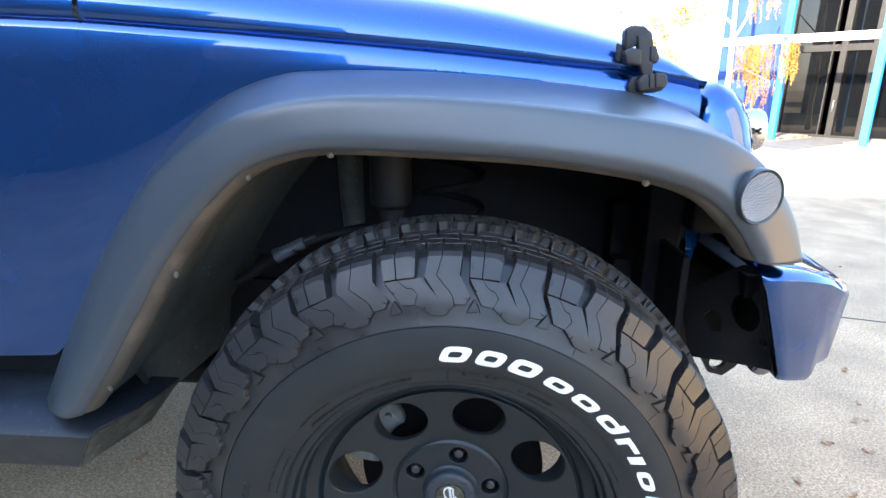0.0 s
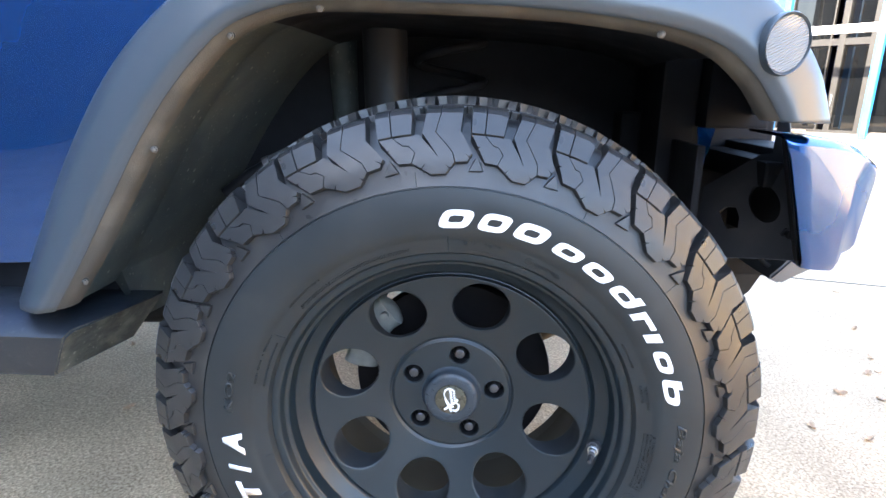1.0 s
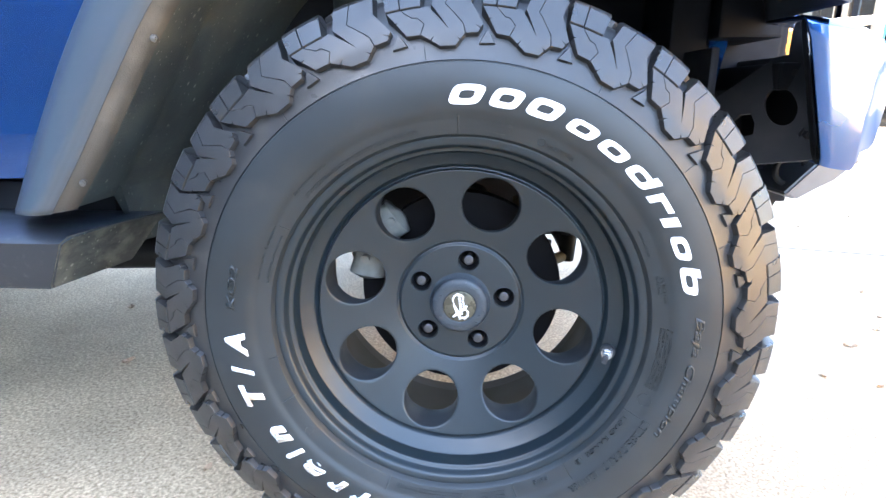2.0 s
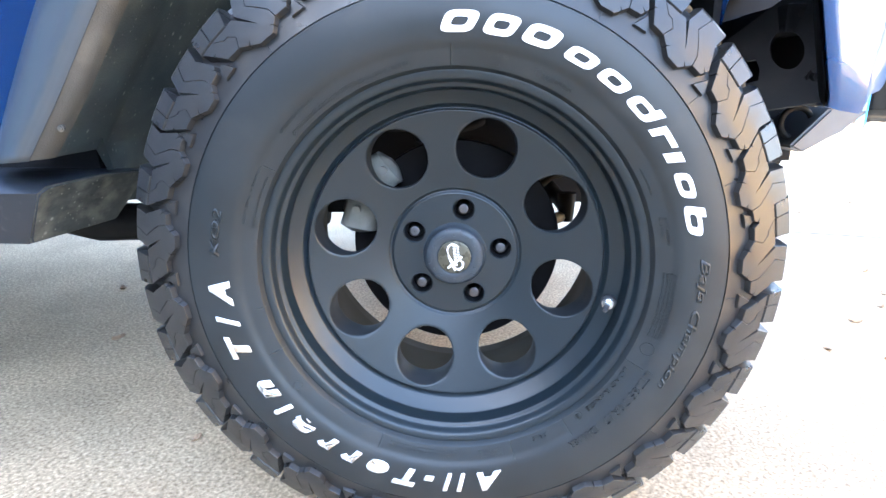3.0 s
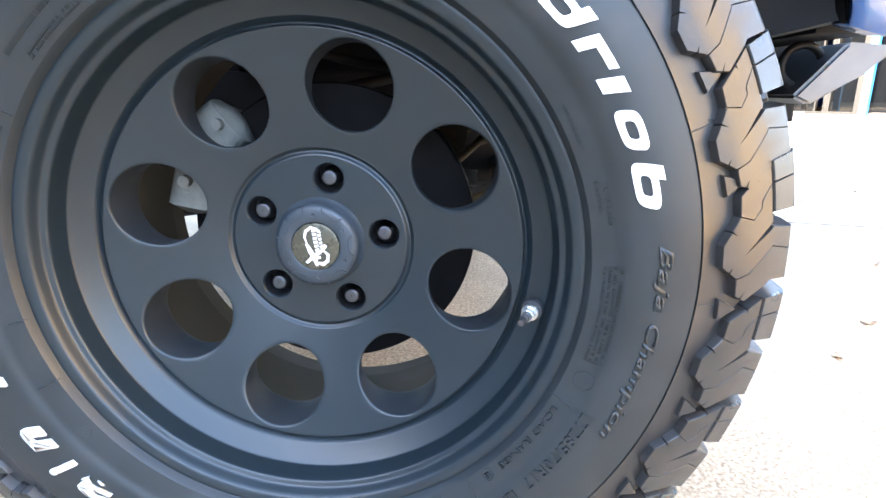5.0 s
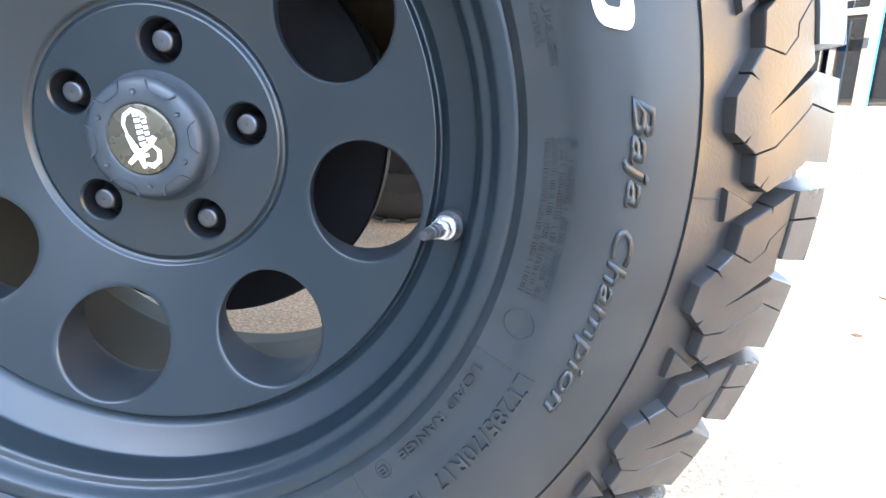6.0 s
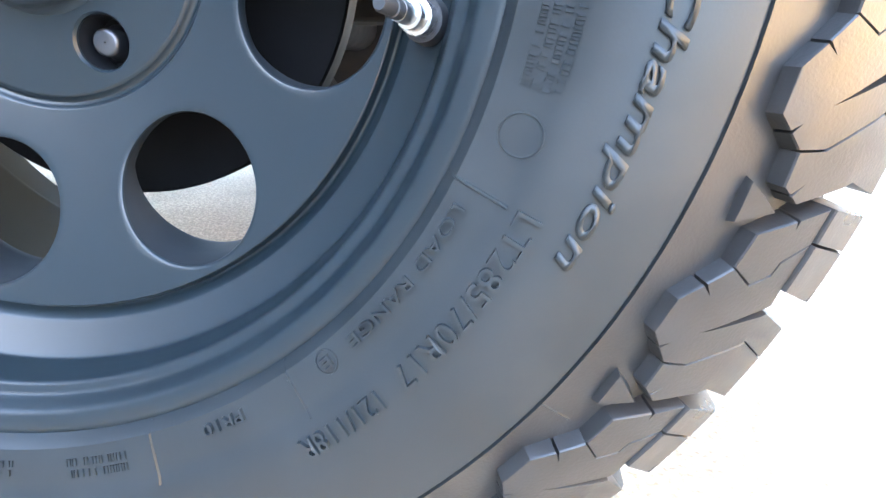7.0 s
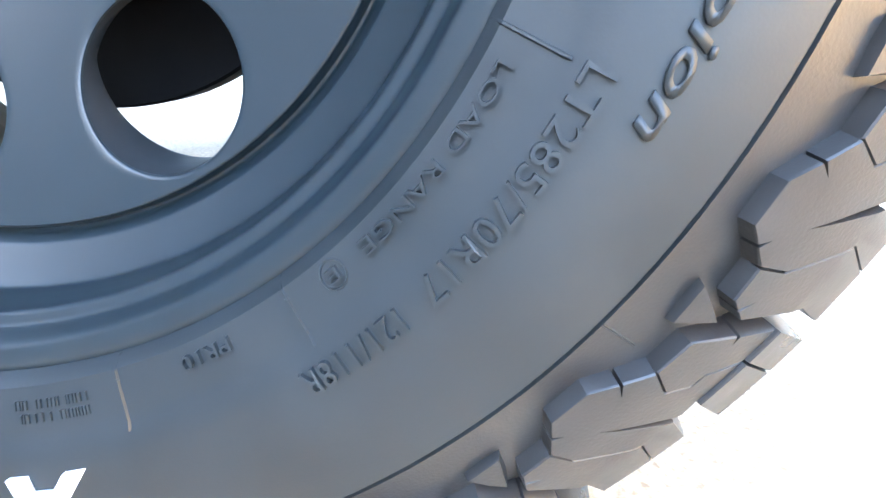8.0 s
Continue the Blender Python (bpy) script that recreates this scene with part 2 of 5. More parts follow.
def tube(bm, pts, r, segs=10, caps=True):
    """A round bar along points; r: one radius or one a point."""
    pts = [Vector(p) for p in pts]
    rs = r if isinstance(r, (list, tuple)) else [r] * len(pts)
    rings = []
    side = None
    for i, p in enumerate(pts):
        d = (pts[min(i + 1, len(pts) - 1)] - pts[max(i - 1, 0)]).normalized()
        if side is None:
            side = d.orthogonal().normalized()
        side = (side - d * side.dot(d)).normalized()
        up = d.cross(side)
        rings.append([bm.verts.new(p + (side * math.cos(2 * math.pi * k / segs) + up * math.sin(2 * math.pi * k / segs)) * rs[i]) for k in range(segs)])
    for a, b2 in zip(rings, rings[1:]):
        for k in range(segs):
            j = (k + 1) % segs
            bm.faces.new((a[k], a[j], b2[j], b2[k]))
    if caps:
        bm.faces.new(rings[0])
        bm.faces.new(rings[-1])
    return rings


def prism(bm, poly, axis_from, axis_to):
    """A polygon extruded: axis_from and axis_to turn a corner into its two places."""
    a = [bm.verts.new(axis_from(p)) for p in poly]
    b2 = [bm.verts.new(axis_to(p)) for p in poly]
    bm.faces.new(a)
    bm.faces.new(b2[::-1])
    n = len(poly)
    for i in range(n):
        j = (i + 1) % n
        bm.faces.new((a[i], b2[i], b2[j], a[j]))
    return a + b2


def spline(pts, n):
    """n smooth points through pts (Catmull-Rom)."""
    pts = [Vector(p) for p in pts]
    out = []
    m = len(pts) - 1
    for i in range(n):
        s = i / (n - 1) * m
        k = min(int(s), m - 1)
        t = s - k
        p0, p1, p2, p3 = pts[max(k - 1, 0)], pts[k], pts[k + 1], pts[min(k + 2, m)]
        out.append(0.5 * (2 * p1 + (p2 - p0) * t + (2 * p0 - 5 * p1 + 4 * p2 - p3) * t * t + (3 * p1 - p0 - 3 * p2 + p3) * t ** 3))
    return out


def skin(bm, rows, closed=False):
    """Quads over rows of points."""
    vs = [[bm.verts.new(p) for p in row] for row in rows]
    for a, b2 in zip(vs, vs[1:]):
        n = len(a)
        for i in range(n if closed else n - 1):
            j = (i + 1) % n
            bm.faces.new((a[i], a[j], b2[j], b2[i]))
    return vs


# ---- ground ----
ground_bm = bmesh.new()
xs = [-900, -60, -15, -4, 0, 4, 15, 60, 900]
grid = [[ground_bm.verts.new((x, y, 0)) for x in xs] for y in xs]
for j in range(len(xs) - 1):
    for i in range(len(xs) - 1):
        ground_bm.faces.new((grid[j][i], grid[j][i + 1], grid[j + 1][i + 1], grid[j + 1][i]))
ground = finish("ground", ground_bm, CONCRETE)
tagged(ground, "light washed concrete parking ground with fine stones", "ground", kind="structure")

# ---- the vehicle ----
vehicle = thing("off_road_vehicle", "blue off-road vehicle with grey plastic flares and black wheels", "car")
AX = 0.4038                       # axle height
wheel = new("wheel")
wheel.parent = vehicle
wheel.location = (0, 0, AX)
wheel["label"] = "satin black eight-hole wheel with a chunky all-terrain tyre"

# tyre: outline of the block tops, then of the carcass under them
TOP = [(0.330, 0.330, -0.0115), (0.341, 0.341, -0.0130), (0.354, 0.3540, -0.0098), (0.365, 0.3645, -0.0055), (0.384, 0.3835, 0.0040),
       (0.410, 0.4075, 0.0215), (0.418, 0.4118, 0.0290), (0.440, 0.4140, 0.0480), (0.518, 0.4145, 0.1250), (0.596, 0.4140, 0.2030)]
BASE = [(0.3262, 0.3262, -0.0105), (0.330, 0.330, -0.0088), (0.341, 0.340, -0.0055), (0.354, 0.352, -0.0020), (0.365, 0.361, 0.0020), (0.384, 0.3745, 0.0135),
        (0.410, 0.3950, 0.0320), (0.418, 0.3995, 0.0380), (0.440, 0.4050, 0.0500), (0.518, 0.4068, 0.1250), (0.596, 0.4060, 0.2030)]


def along(table, k):
    for (k0, r0, y0), (k1, r1, y1) in zip(table, table[1:]):
        if k <= k1:
            t = (k - k0) / (k1 - k0)
            return r0 + (r1 - r0) * t, y0 + (y1 - y0) * t
    return table[-1][1:]


def on_tyre(table, phi, k, lift=0.0):
    """Clockwise angle phi (degrees from the top) and outline position k as a place beside the axle."""
    r, y = along(table, k)
    r2, y2 = along(table, k + 0.002)
    nr, ny = -(y2 - y), (r2 - r)
    q = math.hypot(nr, ny) or 1
    nr, ny = nr / q, ny / q
    if nr < 0 and abs(ny) < 0.3:
        nr, ny = -nr, -ny
    if ny > 0:
        nr, ny = -nr, -ny
    r, y = r + nr * lift, y + ny * lift
    a = radians(90 - phi)
    return Vector((r * math.cos(a), y, r * math.sin(a)))


def block(poly, lift=0.0, depth=None, flip=False):
    """One rubber block: poly holds (phi, k) corners."""
    bm = bmesh.new()
    f = bm.faces.new([bm.verts.new((p[0], p[1] * 1000, 0)) for p in poly])
    for k in (341, 354, 365, 384, 410, 418, 440):
        geom = bm.verts[:] + bm.edges[:] + bm.faces[:]
        bmesh.ops.bisect_plane(bm, geom=geom, plane_co=(0, k, 0), plane_no=(0, 1, 0), dist=1e-4)
    for p in [q / 2 for q in range(-10, 60, 5)]:
        geom = bm.verts[:] + bm.edges[:] + bm.faces[:]
        bmesh.ops.bisect_plane(bm, geom=geom, plane_co=(p, 0, 0), plane_no=(1, 0, 0), dist=1e-4)
    bmesh.ops.triangulate(bm, faces=[f for f in bm.faces if len(f.verts) > 4])
    border = [e for e in bm.edges if len(e.link_faces) == 1]
    flat = {v: (v.co.x, v.co.y / 1000) for v in bm.verts}
    cx = sum(p[0] for p in poly) / len(poly)
    ck = sum(p[1] for p in poly) / len(poly)
    low = {}
    for e in border:
        for v in e.verts:
            if v not in low:
                p, k = flat[v]
                low[v] = (bm.verts.new((0, 0, 0)), bm.verts.new((0, 0, 0)), p, k)
    for v, (p, k) in flat.items():
        v.co = on_tyre(TOP, p, k, lift)
    for v, (mid, bot, p, k) in low.items():
        out = Vector((p - cx, (k - ck) * 150))
        out = out.normalized() if out.length else out
        # worn edge: the rim of the top sinks a little outwards, the foot flares into the carcass
        mid.co = on_tyre(TOP, p + out.x * 0.07, k + out.y * 0.0005, lift - 0.0008)
        if depth is None:
            bot.co = on_tyre(BASE, p + out.x * 0.30, k + out.y * 0.0022, -0.001)
        else:
            bot.co = on_tyre(TOP, p + out.x * 0.15, k + out.y * 0.001, lift - depth)
    for e in border:
        a, b2 = e.verts
        bm.faces.new((a, b2, low[b2][0], low[a][0]))
        bm.faces.new((low[a][0], low[b2][0], low[b2][1], low[a][1]))
    if flip:
        bmesh.ops.transform(bm, matrix=Matrix(((-1, 0, 0, 0), (0, -1, 0, 0.25), (0, 0, 1, 0), (0, 0, 0, 1))), verts=bm.verts)
    bmesh.ops.recalc_face_normals(bm, faces=bm.faces)
    return bm


def cut(poly, i, t, to, width=0.10):
    """Adds a thin sipe to a block's outline: from a spot t along side i to the point `to`."""
    a, b2 = poly[i], poly[(i + 1) % len(poly)]
    f = (a[0] + (b2[0] - a[0]) * t, a[1] + (b2[1] - a[1]) * t)
    q = math.hypot(b2[0] - a[0], (b2[1] - a[1]) * 140) or 1
    u = ((b2[0] - a[0]) / q * width / 2, (b2[1] - a[1]) / q * width / 2)
    return poly[:i + 1] + [(f[0] - u[0], f[1] - u[1]), to, (f[0] + u[0], f[1] + u[1])] + poly[i + 1:]


OUTER = [
    ("tread_block", cut(cut([(-1.3, 0.3862), (0.88, 0.3862), (0.88, 0.4485), (-1.5, 0.4485)], 2, 0.55, (-0.5, 0.430), 0.2), 1, 0.45, (0.35, 0.4125), 0.16), 0.0016),
    ("tread_block", cut(cut([(1.08, 0.3862), (4.2, 0.3862), (4.5, 0.4110), (4.3, 0.4485), (1.08, 0.4485)], 3, 0.5, (2.6, 0.431), 0.2), 1, 0.9, (2.4, 0.4115), 0.16), 0.0016),
    ("tread_block", cut([(-1.2, 0.3845), (1.5, 0.3555), (3.8, 0.3545), (4.5, 0.3665), (3.5, 0.3735), (2.6, 0.3742), (1.0, 0.3845)], 0, 0.45, (0.55, 0.3722), 0.20), 0.0),
    ("tread_block", cut(cut(cut([(1.14, 0.3845), (2.68, 0.3752), (3.58, 0.3744), (4.66, 0.3665), (3.95, 0.3545), (7.1, 0.3406), (9.7, 0.3408), (11.3, 0.3536),
                     (10.85, 0.365), (8.05, 0.387), (8.95, 0.410), (8.95, 0.4485), (6.6, 0.4485), (6.75, 0.412), (5.95, 0.387), (8.6, 0.359), (5.3, 0.386), (4.2, 0.3845)],
                     11, 0.5, (8.3, 0.428), 0.16), 6, 0.5, (9.9, 0.3500), 0.20), 4, 0.5, (6.1, 0.3520), 0.20), 0.0),
    ("tread_block", cut(cut([(11.46, 0.3542), (13.5, 0.3555), (14.2, 0.365), (12.1, 0.389), (12.4, 0.410), (12.4, 0.4485), (9.1, 0.4485), (9.1, 0.410), (8.2, 0.3872), (11.0, 0.3655)],
                     5, 0.35, (11.1, 0.428), 0.2), 1, 0.5, (13.0, 0.3640), 0.20), 0.0),
]


def clamp_to_ground(bm):
    for v in bm.verts:
        if v.co.z < -AX + 0.0015:
            v.co.z = -AX + 0.0015
    return bm


def place_blocks(poly, lift, depth, turns, name="tread_block"):
    """turns: pairs of (degrees clockwise from the top, stretch along the turn)."""
    made = {}
    for turn, stretch in turns:
        if stretch not in made:
            src = block([(p[0] * stretch, p[1]) for p in poly], lift, depth)
            me = bpy.data.meshes.new(name)
            src.to_mesh(me)
            src.free()
            me.materials.append(TREAD)
            me.shade_smooth()
            me.set_sharp_from_angle(angle=radians(16))
            made[stretch] = me
        m = Matrix.Rotation(radians(turn), 4, "Y")
        mid = (turn + sum(p[0] for p in poly) / len(poly)) % 360
        if 158 < mid < 202:
            b2 = bmesh.new()
            b2.from_mesh(made[stretch])
            bmesh.ops.transform(b2, matrix=m, verts=b2.verts)
            part(name, clamp_to_ground(b2), TREAD, wheel, smooth=16)
        else:
            share(name, made[stretch], wheel, m)


# the pitch varies round the tyre, as cut to quieten it
STARTS = [-91.8, -76.5, -62.2, -46.9, -29.5, -11.5, 4.7, 19.5, 35.3, 50.8, 64.8, 78.0, 94.5, 109.6, 124.7, 140.9, 156.6, 172.4, 188.3, 204.2, 220.1, 236.0, 252.0]
TURNS = [(a, {True: 1.0, False: 1.07}[b2 - a < 15.6] if b2 - a < 17 else 1.19) for a, b2 in zip(STARTS, STARTS[1:] + [268.2])]
for nm, poly, lift in OUTER:
    place_blocks(poly, lift, None, TURNS)
place_blocks([(-1.3, 0.3450), (1.3, 0.3462), (0.0, 0.3618)], -0.0036, None, [(a, 1.0) for a, _ in TURNS], "wear_mark")
# crown rows
CROWN = []
for n_row, (k0, k1) in enumerate(((0.4505, 0.4730), (0.4755, 0.4985), (0.5015, 0.5255), (0.5285, 0.5520), (0.5550, 0.5790))):
    km, d = (k0 + k1) / 2, (k1 - k0)
    poly = [(0.0, k0 + 0.2 * d), (1.3, k0), (3.2, k0 + 0.14 * d), (5.0, k0), (6.8, k0 + 0.2 * d), (6.4, km), (6.95, k1 - 0.12 * d), (5.3, k1), (3.5, k1 - 0.16 * d), (1.5, k1), (-0.15, k1 - 0.16 * d), (0.45, km)]
    poly = cut(cut(cut(poly, 8, 0.5, (2.3, km + 0.05 * d), 0.26), 5, 0.5, (5.2, km + 0.2 * d), 0.26), 2, 0.4, (4.0, km - 0.05 * d), 0.26)
    CROWN.append((poly, (1.0, 4.1, 7.0, 2.6, 5.6)[n_row]))
for poly, ph in CROWN:
    place_blocks(poly, 0.0, 0.011, [(4.9 + ph + 7.5 * i, 1.0) for i in range(48)])

# far shoulder, joined
far_bm = bmesh.new()
for i in range(24):
    for poly in ([(-1.3, 0.37), (3.2, 0.37), (3.2, 0.43), (-1.4, 0.43)], [(5.6, 0.36), (12.2, 0.36), (12.2, 0.43), (7.4, 0.43)]):
        b2 = block(poly, 0.0, 0.011, True)
        me = bpy.data.meshes.new("tmp")
        b2.to_mesh(me)
        b2.free()
        k = len(far_bm.verts)
        far_bm.from_mesh(me)
        bpy.data.meshes.remove(me)
        far_bm.verts.ensure_lookup_table()
        bmesh.ops.transform(far_bm, matrix=Matrix.Rotation(radians(15 * i), 4, "Y"), verts=far_bm.verts[k:])
tagged(part("far_shoulder_tread", clamp_to_ground(far_bm), TREAD, wheel), kind="stuff")

SIDE = [(0.2360, 0.0130), (0.2398, 0.0082), (0.2413, 0.0030), (0.2440, -0.0010), (0.2500, -0.0036), (0.2590, -0.0068), (0.2640, -0.0086), (0.2660, -0.0104),
        (0.2750, -0.0132), (0.2880, -0.0152), (0.3000, -0.0154), (0.3120, -0.0140), (0.3220, -0.0122), (0.3238, -0.0118), (0.3244, -0.0096), (0.3254, -0.0092), (0.3262, -0.0105)]
back = [(0.4060, 0.2030), (0.396, 0.223), (0.3755, 0.2435), (0.340, 0.266), (0.300, 0.272), (0.262, 0.262), (0.238, 0.250), (0.226, 0.246), (0.226, 0.200), (0.226, 0.06), (0.231, 0.012)]
tyre_bm = bmesh.new()
lathe(tyre_bm, [back[-2], back[-1]] + SIDE, 192)
part("tyre_sidewall", clamp_to_ground(tyre_bm), RUBBER, wheel, "black tyre sidewall with white raised marks", smooth=25)
crown_bm = bmesh.new()
lathe(crown_bm, [(r, y) for _, r, y in BASE] + back[:-1], 192)
part("tyre_carcass", clamp_to_ground(crown_bm), TREAD, wheel, "dusty grey tread base between the blocks", smooth=25)


def sidewall_y(r):
    for (r0, y0), (r1, y1) in zip(SIDE, SIDE[1:]):
        if r0 <= r <= r1:
            return y0 + (y1 - y0) * (r - r0) / (r1 - r0)
    return SIDE[-1][1]


def on_side(phi, r, lift):
    a = radians(90 - phi)
    return Vector((r * math.cos(a), sidewall_y(r) - lift, r * math.sin(a)))


# rim
HOLES, HOLE_A, HOLE_R, HOLE_AT = 8, 74.5, 0.0391, 0.1507


def face_y(r):
    """Depth of the wheel's dished face at a radius."""
    return 0.0700 - 0.348 * (r - 0.1507)


def back_y(r):
    """Depth of the face's rear side, where it thickens towards the barrel."""
    return max(face_y(r) + 0.012, 0.0965 + 0.25 * (r - 0.1507))


rim_bm = bmesh.new()
for s in range(HOLES):
    th = radians(HOLE_A + 45 * s)
    c = Vector((HOLE_AT, 0))
    rings = []
    corners = [Vector((rr * math.cos(sg * radians(22.5)), rr * math.sin(sg * radians(22.5)))) - c for rr in (0.0925, 0.1936) for sg in (1, -1)]
    angles = sorted([2 * math.pi * k / 96 for k in range(96)] + [math.atan2(v.y, v.x) % (2 * math.pi) for v in corners])
    N = len(angles)
    for ang in angles:
        d = Vector((math.cos(ang), math.sin(ang)))
        best = 9.0
        for rr in (0.0925, 0.1936):                          # inner and outer arc
            bq = c.dot(d)
            disc = bq * bq - (c.dot(c) - rr * rr)
            if disc >= 0:
                for t in (-bq - math.sqrt(disc), -bq + math.sqrt(disc)):
                    if t > 1e-6:
                        best = min(best, t)
        for sg in (1, -1):                                   # sector borders
            n = Vector((-math.sin(sg * radians(22.5)), math.cos(sg * radians(22.5))))
            q = d.dot(n)
            if abs(q) > 1e-9:
                t = -c.dot(n) / q
                if t > 1e-6:
                    best = min(best, t)
        edge = HOLE_R + 0.0016
        rings.append([c + d * u for u in (HOLE_R, HOLE_R + 0.0005, edge, edge + (best - edge) * 0.12, edge + (best - edge) * 0.35, edge + (best - edge) * 0.65, best)])
    rot = Matrix.Rotation(th, 2)

    def put(p, dy=0.0, back=False):
        q = rot @ p
        return rim_bm.verts.new((q.x, (back_y(p.length) if back else face_y(p.length)) + dy, q.y))

    rows = []
    rows.append([put(r[6], 0.002, True) for r in rings])
    rows.append([put(r[3], 0.002, True) for r in rings])
    rows.append([put(r[1], -0.0015, True) for r in rings])
    rows.append([put(r[0], -0.0050, True) for r in rings])
    rows.append([put(r[0], 0.0016) for r in rings])
    rows.append([put(r[1], 0.0005) for r in rings])
    for k in (2, 3, 4, 5, 6):
        rows.append([put(r[k]) for r in rings])
    for a, b2 in zip(rows, rows[1:]):
        for k in range(N):
            j = (k + 1) % N
            rim_bm.faces.new((a[k], a[j], b2[j], b2[k])).material_index = int(a is rows[2] or a is rows[1] or a is rows[3])
bmesh.ops.remove_doubles(rim_bm, verts=rim_bm.verts, dist=0.00015)
wheel_face = part("wheel_face", rim_bm, BLACK_PAINT, wheel, smooth=35)
wheel_face.data.materials.append(DUSTY_PAINT)

barrel_bm = bmesh.new()
lathe(barrel_bm, [(0.1926, 0.0562), (0.1936, 0.0553), (0.1943, 0.0555), (0.1948, 0.0564), (0.1952, 0.0582), (0.1958, 0.0606), (0.1966, 0.0619), (0.1976, 0.0622), (0.1986, 0.0617), (0.1996, 0.0602),
                  (0.2020, 0.0566), (0.2026, 0.0557), (0.2033, 0.0551), (0.2042, 0.0545), (0.2110, 0.0488), (0.2176, 0.0432), (0.2183, 0.0425), (0.2188, 0.0416), (0.2191, 0.0404), (0.2197, 0.0350), (0.2205, 0.0280),
                  (0.2211, 0.0238), (0.2214, 0.0226), (0.2219, 0.0217), (0.2228, 0.0210), (0.2250, 0.0200), (0.2262, 0.0193), (0.2269, 0.0183), (0.2278, 0.0158), (0.2292, 0.0122), (0.2302, 0.0100), (0.2309, 0.0091),
                  (0.2320, 0.0084), (0.2340, 0.0075), (0.2372, 0.0066), (0.2396, 0.0063), (0.2406, 0.0067), (0.2412, 0.0078), (0.2416, 0.0120)], 160)
part("rim_barrel_outer", barrel_bm, BLACK_PAINT, wheel, smooth=30)
inner_bm = bmesh.new()
lathe(inner_bm, [(0.1935, 0.066), (0.1930, 0.085), (0.1960, 0.120), (0.2050, 0.170), (0.2110, 0.212), (0.2118, 0.217), (0.2160, 0.222), (0.2172, 0.229), (0.2200, 0.240), (0.2245, 0.249), (0.2290, 0.256), (0.2330, 0.259), (0.2330, 0.264), (0.2260, 0.262), (0.2180, 0.250),
                 (0.2075, 0.172), (0.1975, 0.121), (0.1965, 0.066)], 128)
part("rim_barrel_inner", inner_bm, BARREL, wheel, smooth=50)

# lug disc with five pockets
LUG_A, LUG_R, POCKET = 79.45, 0.0634, 0.0142
disc_bm = bmesh.new()
for s in range(5):
    th = radians(LUG_A + 72 * s)
    c = Vector((LUG_R, 0))
    rings = []
    corners = [Vector((rr * math.cos(sg * radians(36)), rr * math.sin(sg * radians(36)))) - c for rr in (0.030, 0.0840) for sg in (1, -1)]
    angles = sorted([2 * math.pi * k / 44 for k in range(44)] + [math.atan2(v.y, v.x) % (2 * math.pi) for v in corners])
    for ang in angles:
        d = Vector((math.cos(ang), math.sin(ang)))
        best = 9.0
        for rr in (0.030, 0.0840):
            bq = c.dot(d)
            dd = bq * bq - (c.dot(c) - rr * rr)
            if dd >= 0:
                for t in (-bq - math.sqrt(dd), -bq + math.sqrt(dd)):
                    if t > 1e-6:
                        best = min(best, t)
        for sg in (1, -1):
            n = Vector((-math.sin(sg * radians(36)), math.cos(sg * radians(36))))
            q = d.dot(n)
            if abs(q) > 1e-9:
                t = -c.dot(n) / q
                if t > 1e-6:
                    best = min(best, t)
        rings.append((c, c + d * POCKET, c + d * (POCKET + 0.0012), c + d * best))
    rot = Matrix.Rotation(th, 2)

    def put2(p, y):
        q = rot @ p
        return disc_bm.verts.new((q.x, y, q.y))

    rows = [[put2(c + (r[1] - c) * 0.35, 0.1135) for r in rings], [put2(r[1], 0.1135) for r in rings], [put2(r[1], 0.0920) for r in rings], [put2(r[2], 0.0905) for r in rings], [put2(r[3], 0.0905) for r in rings]]
    for a, b2 in zip(rows, rows[1:]):
        for k in range(len(a)):
            j = (k + 1) % len(a)
            disc_bm.faces.new((a[k], a[j], b2[j], b2[k]))
    disc_bm.faces.new(rows[0])
bmesh.ops.remove_doubles(disc_bm, verts=disc_bm.verts, dist=0.0003)
lathe(disc_bm, [(0.0840, 0.0905), (0.0852, 0.0908), (0.0862, 0.0919), (0.0872, 0.0931), (0.0884, 0.0936), (0.0896, 0.0932), (0.0906, 0.0920), (0.0914, 0.0908), (0.0924, 0.0902), (0.0940, 0.0906)], 120)
part("lug_disc", disc_bm, BLACK_PAINT, wheel, smooth=35)

nut_bm = bmesh.new()
lathe(nut_bm, [(0.0005, 0.0938), (0.0055, 0.0934), (0.0065, 0.0938), (0.0072, 0.0948), (0.0075, 0.0970), (0.0078, 0.1048), (0.0098, 0.1073), (0.0104, 0.1140)], 24)
nut_me_ob = part("lug_nut", nut_bm, NUT_STEEL, wheel, "dark domed steel lug nut", smooth=40)
nut_me_ob.location = (LUG_R * math.cos(radians(LUG_A)), 0, LUG_R * math.sin(radians(LUG_A)))
for s in range(1, 5):
    a = radians(LUG_A + 72 * s)
    share("lug_nut", nut_me_ob.data, wheel, Matrix.Translation((LUG_R * math.cos(a), 0, LUG_R * math.sin(a))))["label"] = "dark domed steel lug nut"

for s in range(5):
    a = radians(LUG_A + 72 * s)
    b2 = bmesh.new()
    lathe(b2, [(0.0140, 0.0932), (0.0138, 0.0950), (0.0138, 0.1127), (0.0060, 0.1129)], 28)
    pk = part("lug_pocket", b2, DARK, wheel, "dark recess round a lug nut", smooth=40)
    pk.location = (LUG_R * math.cos(a), 0, LUG_R * math.sin(a))

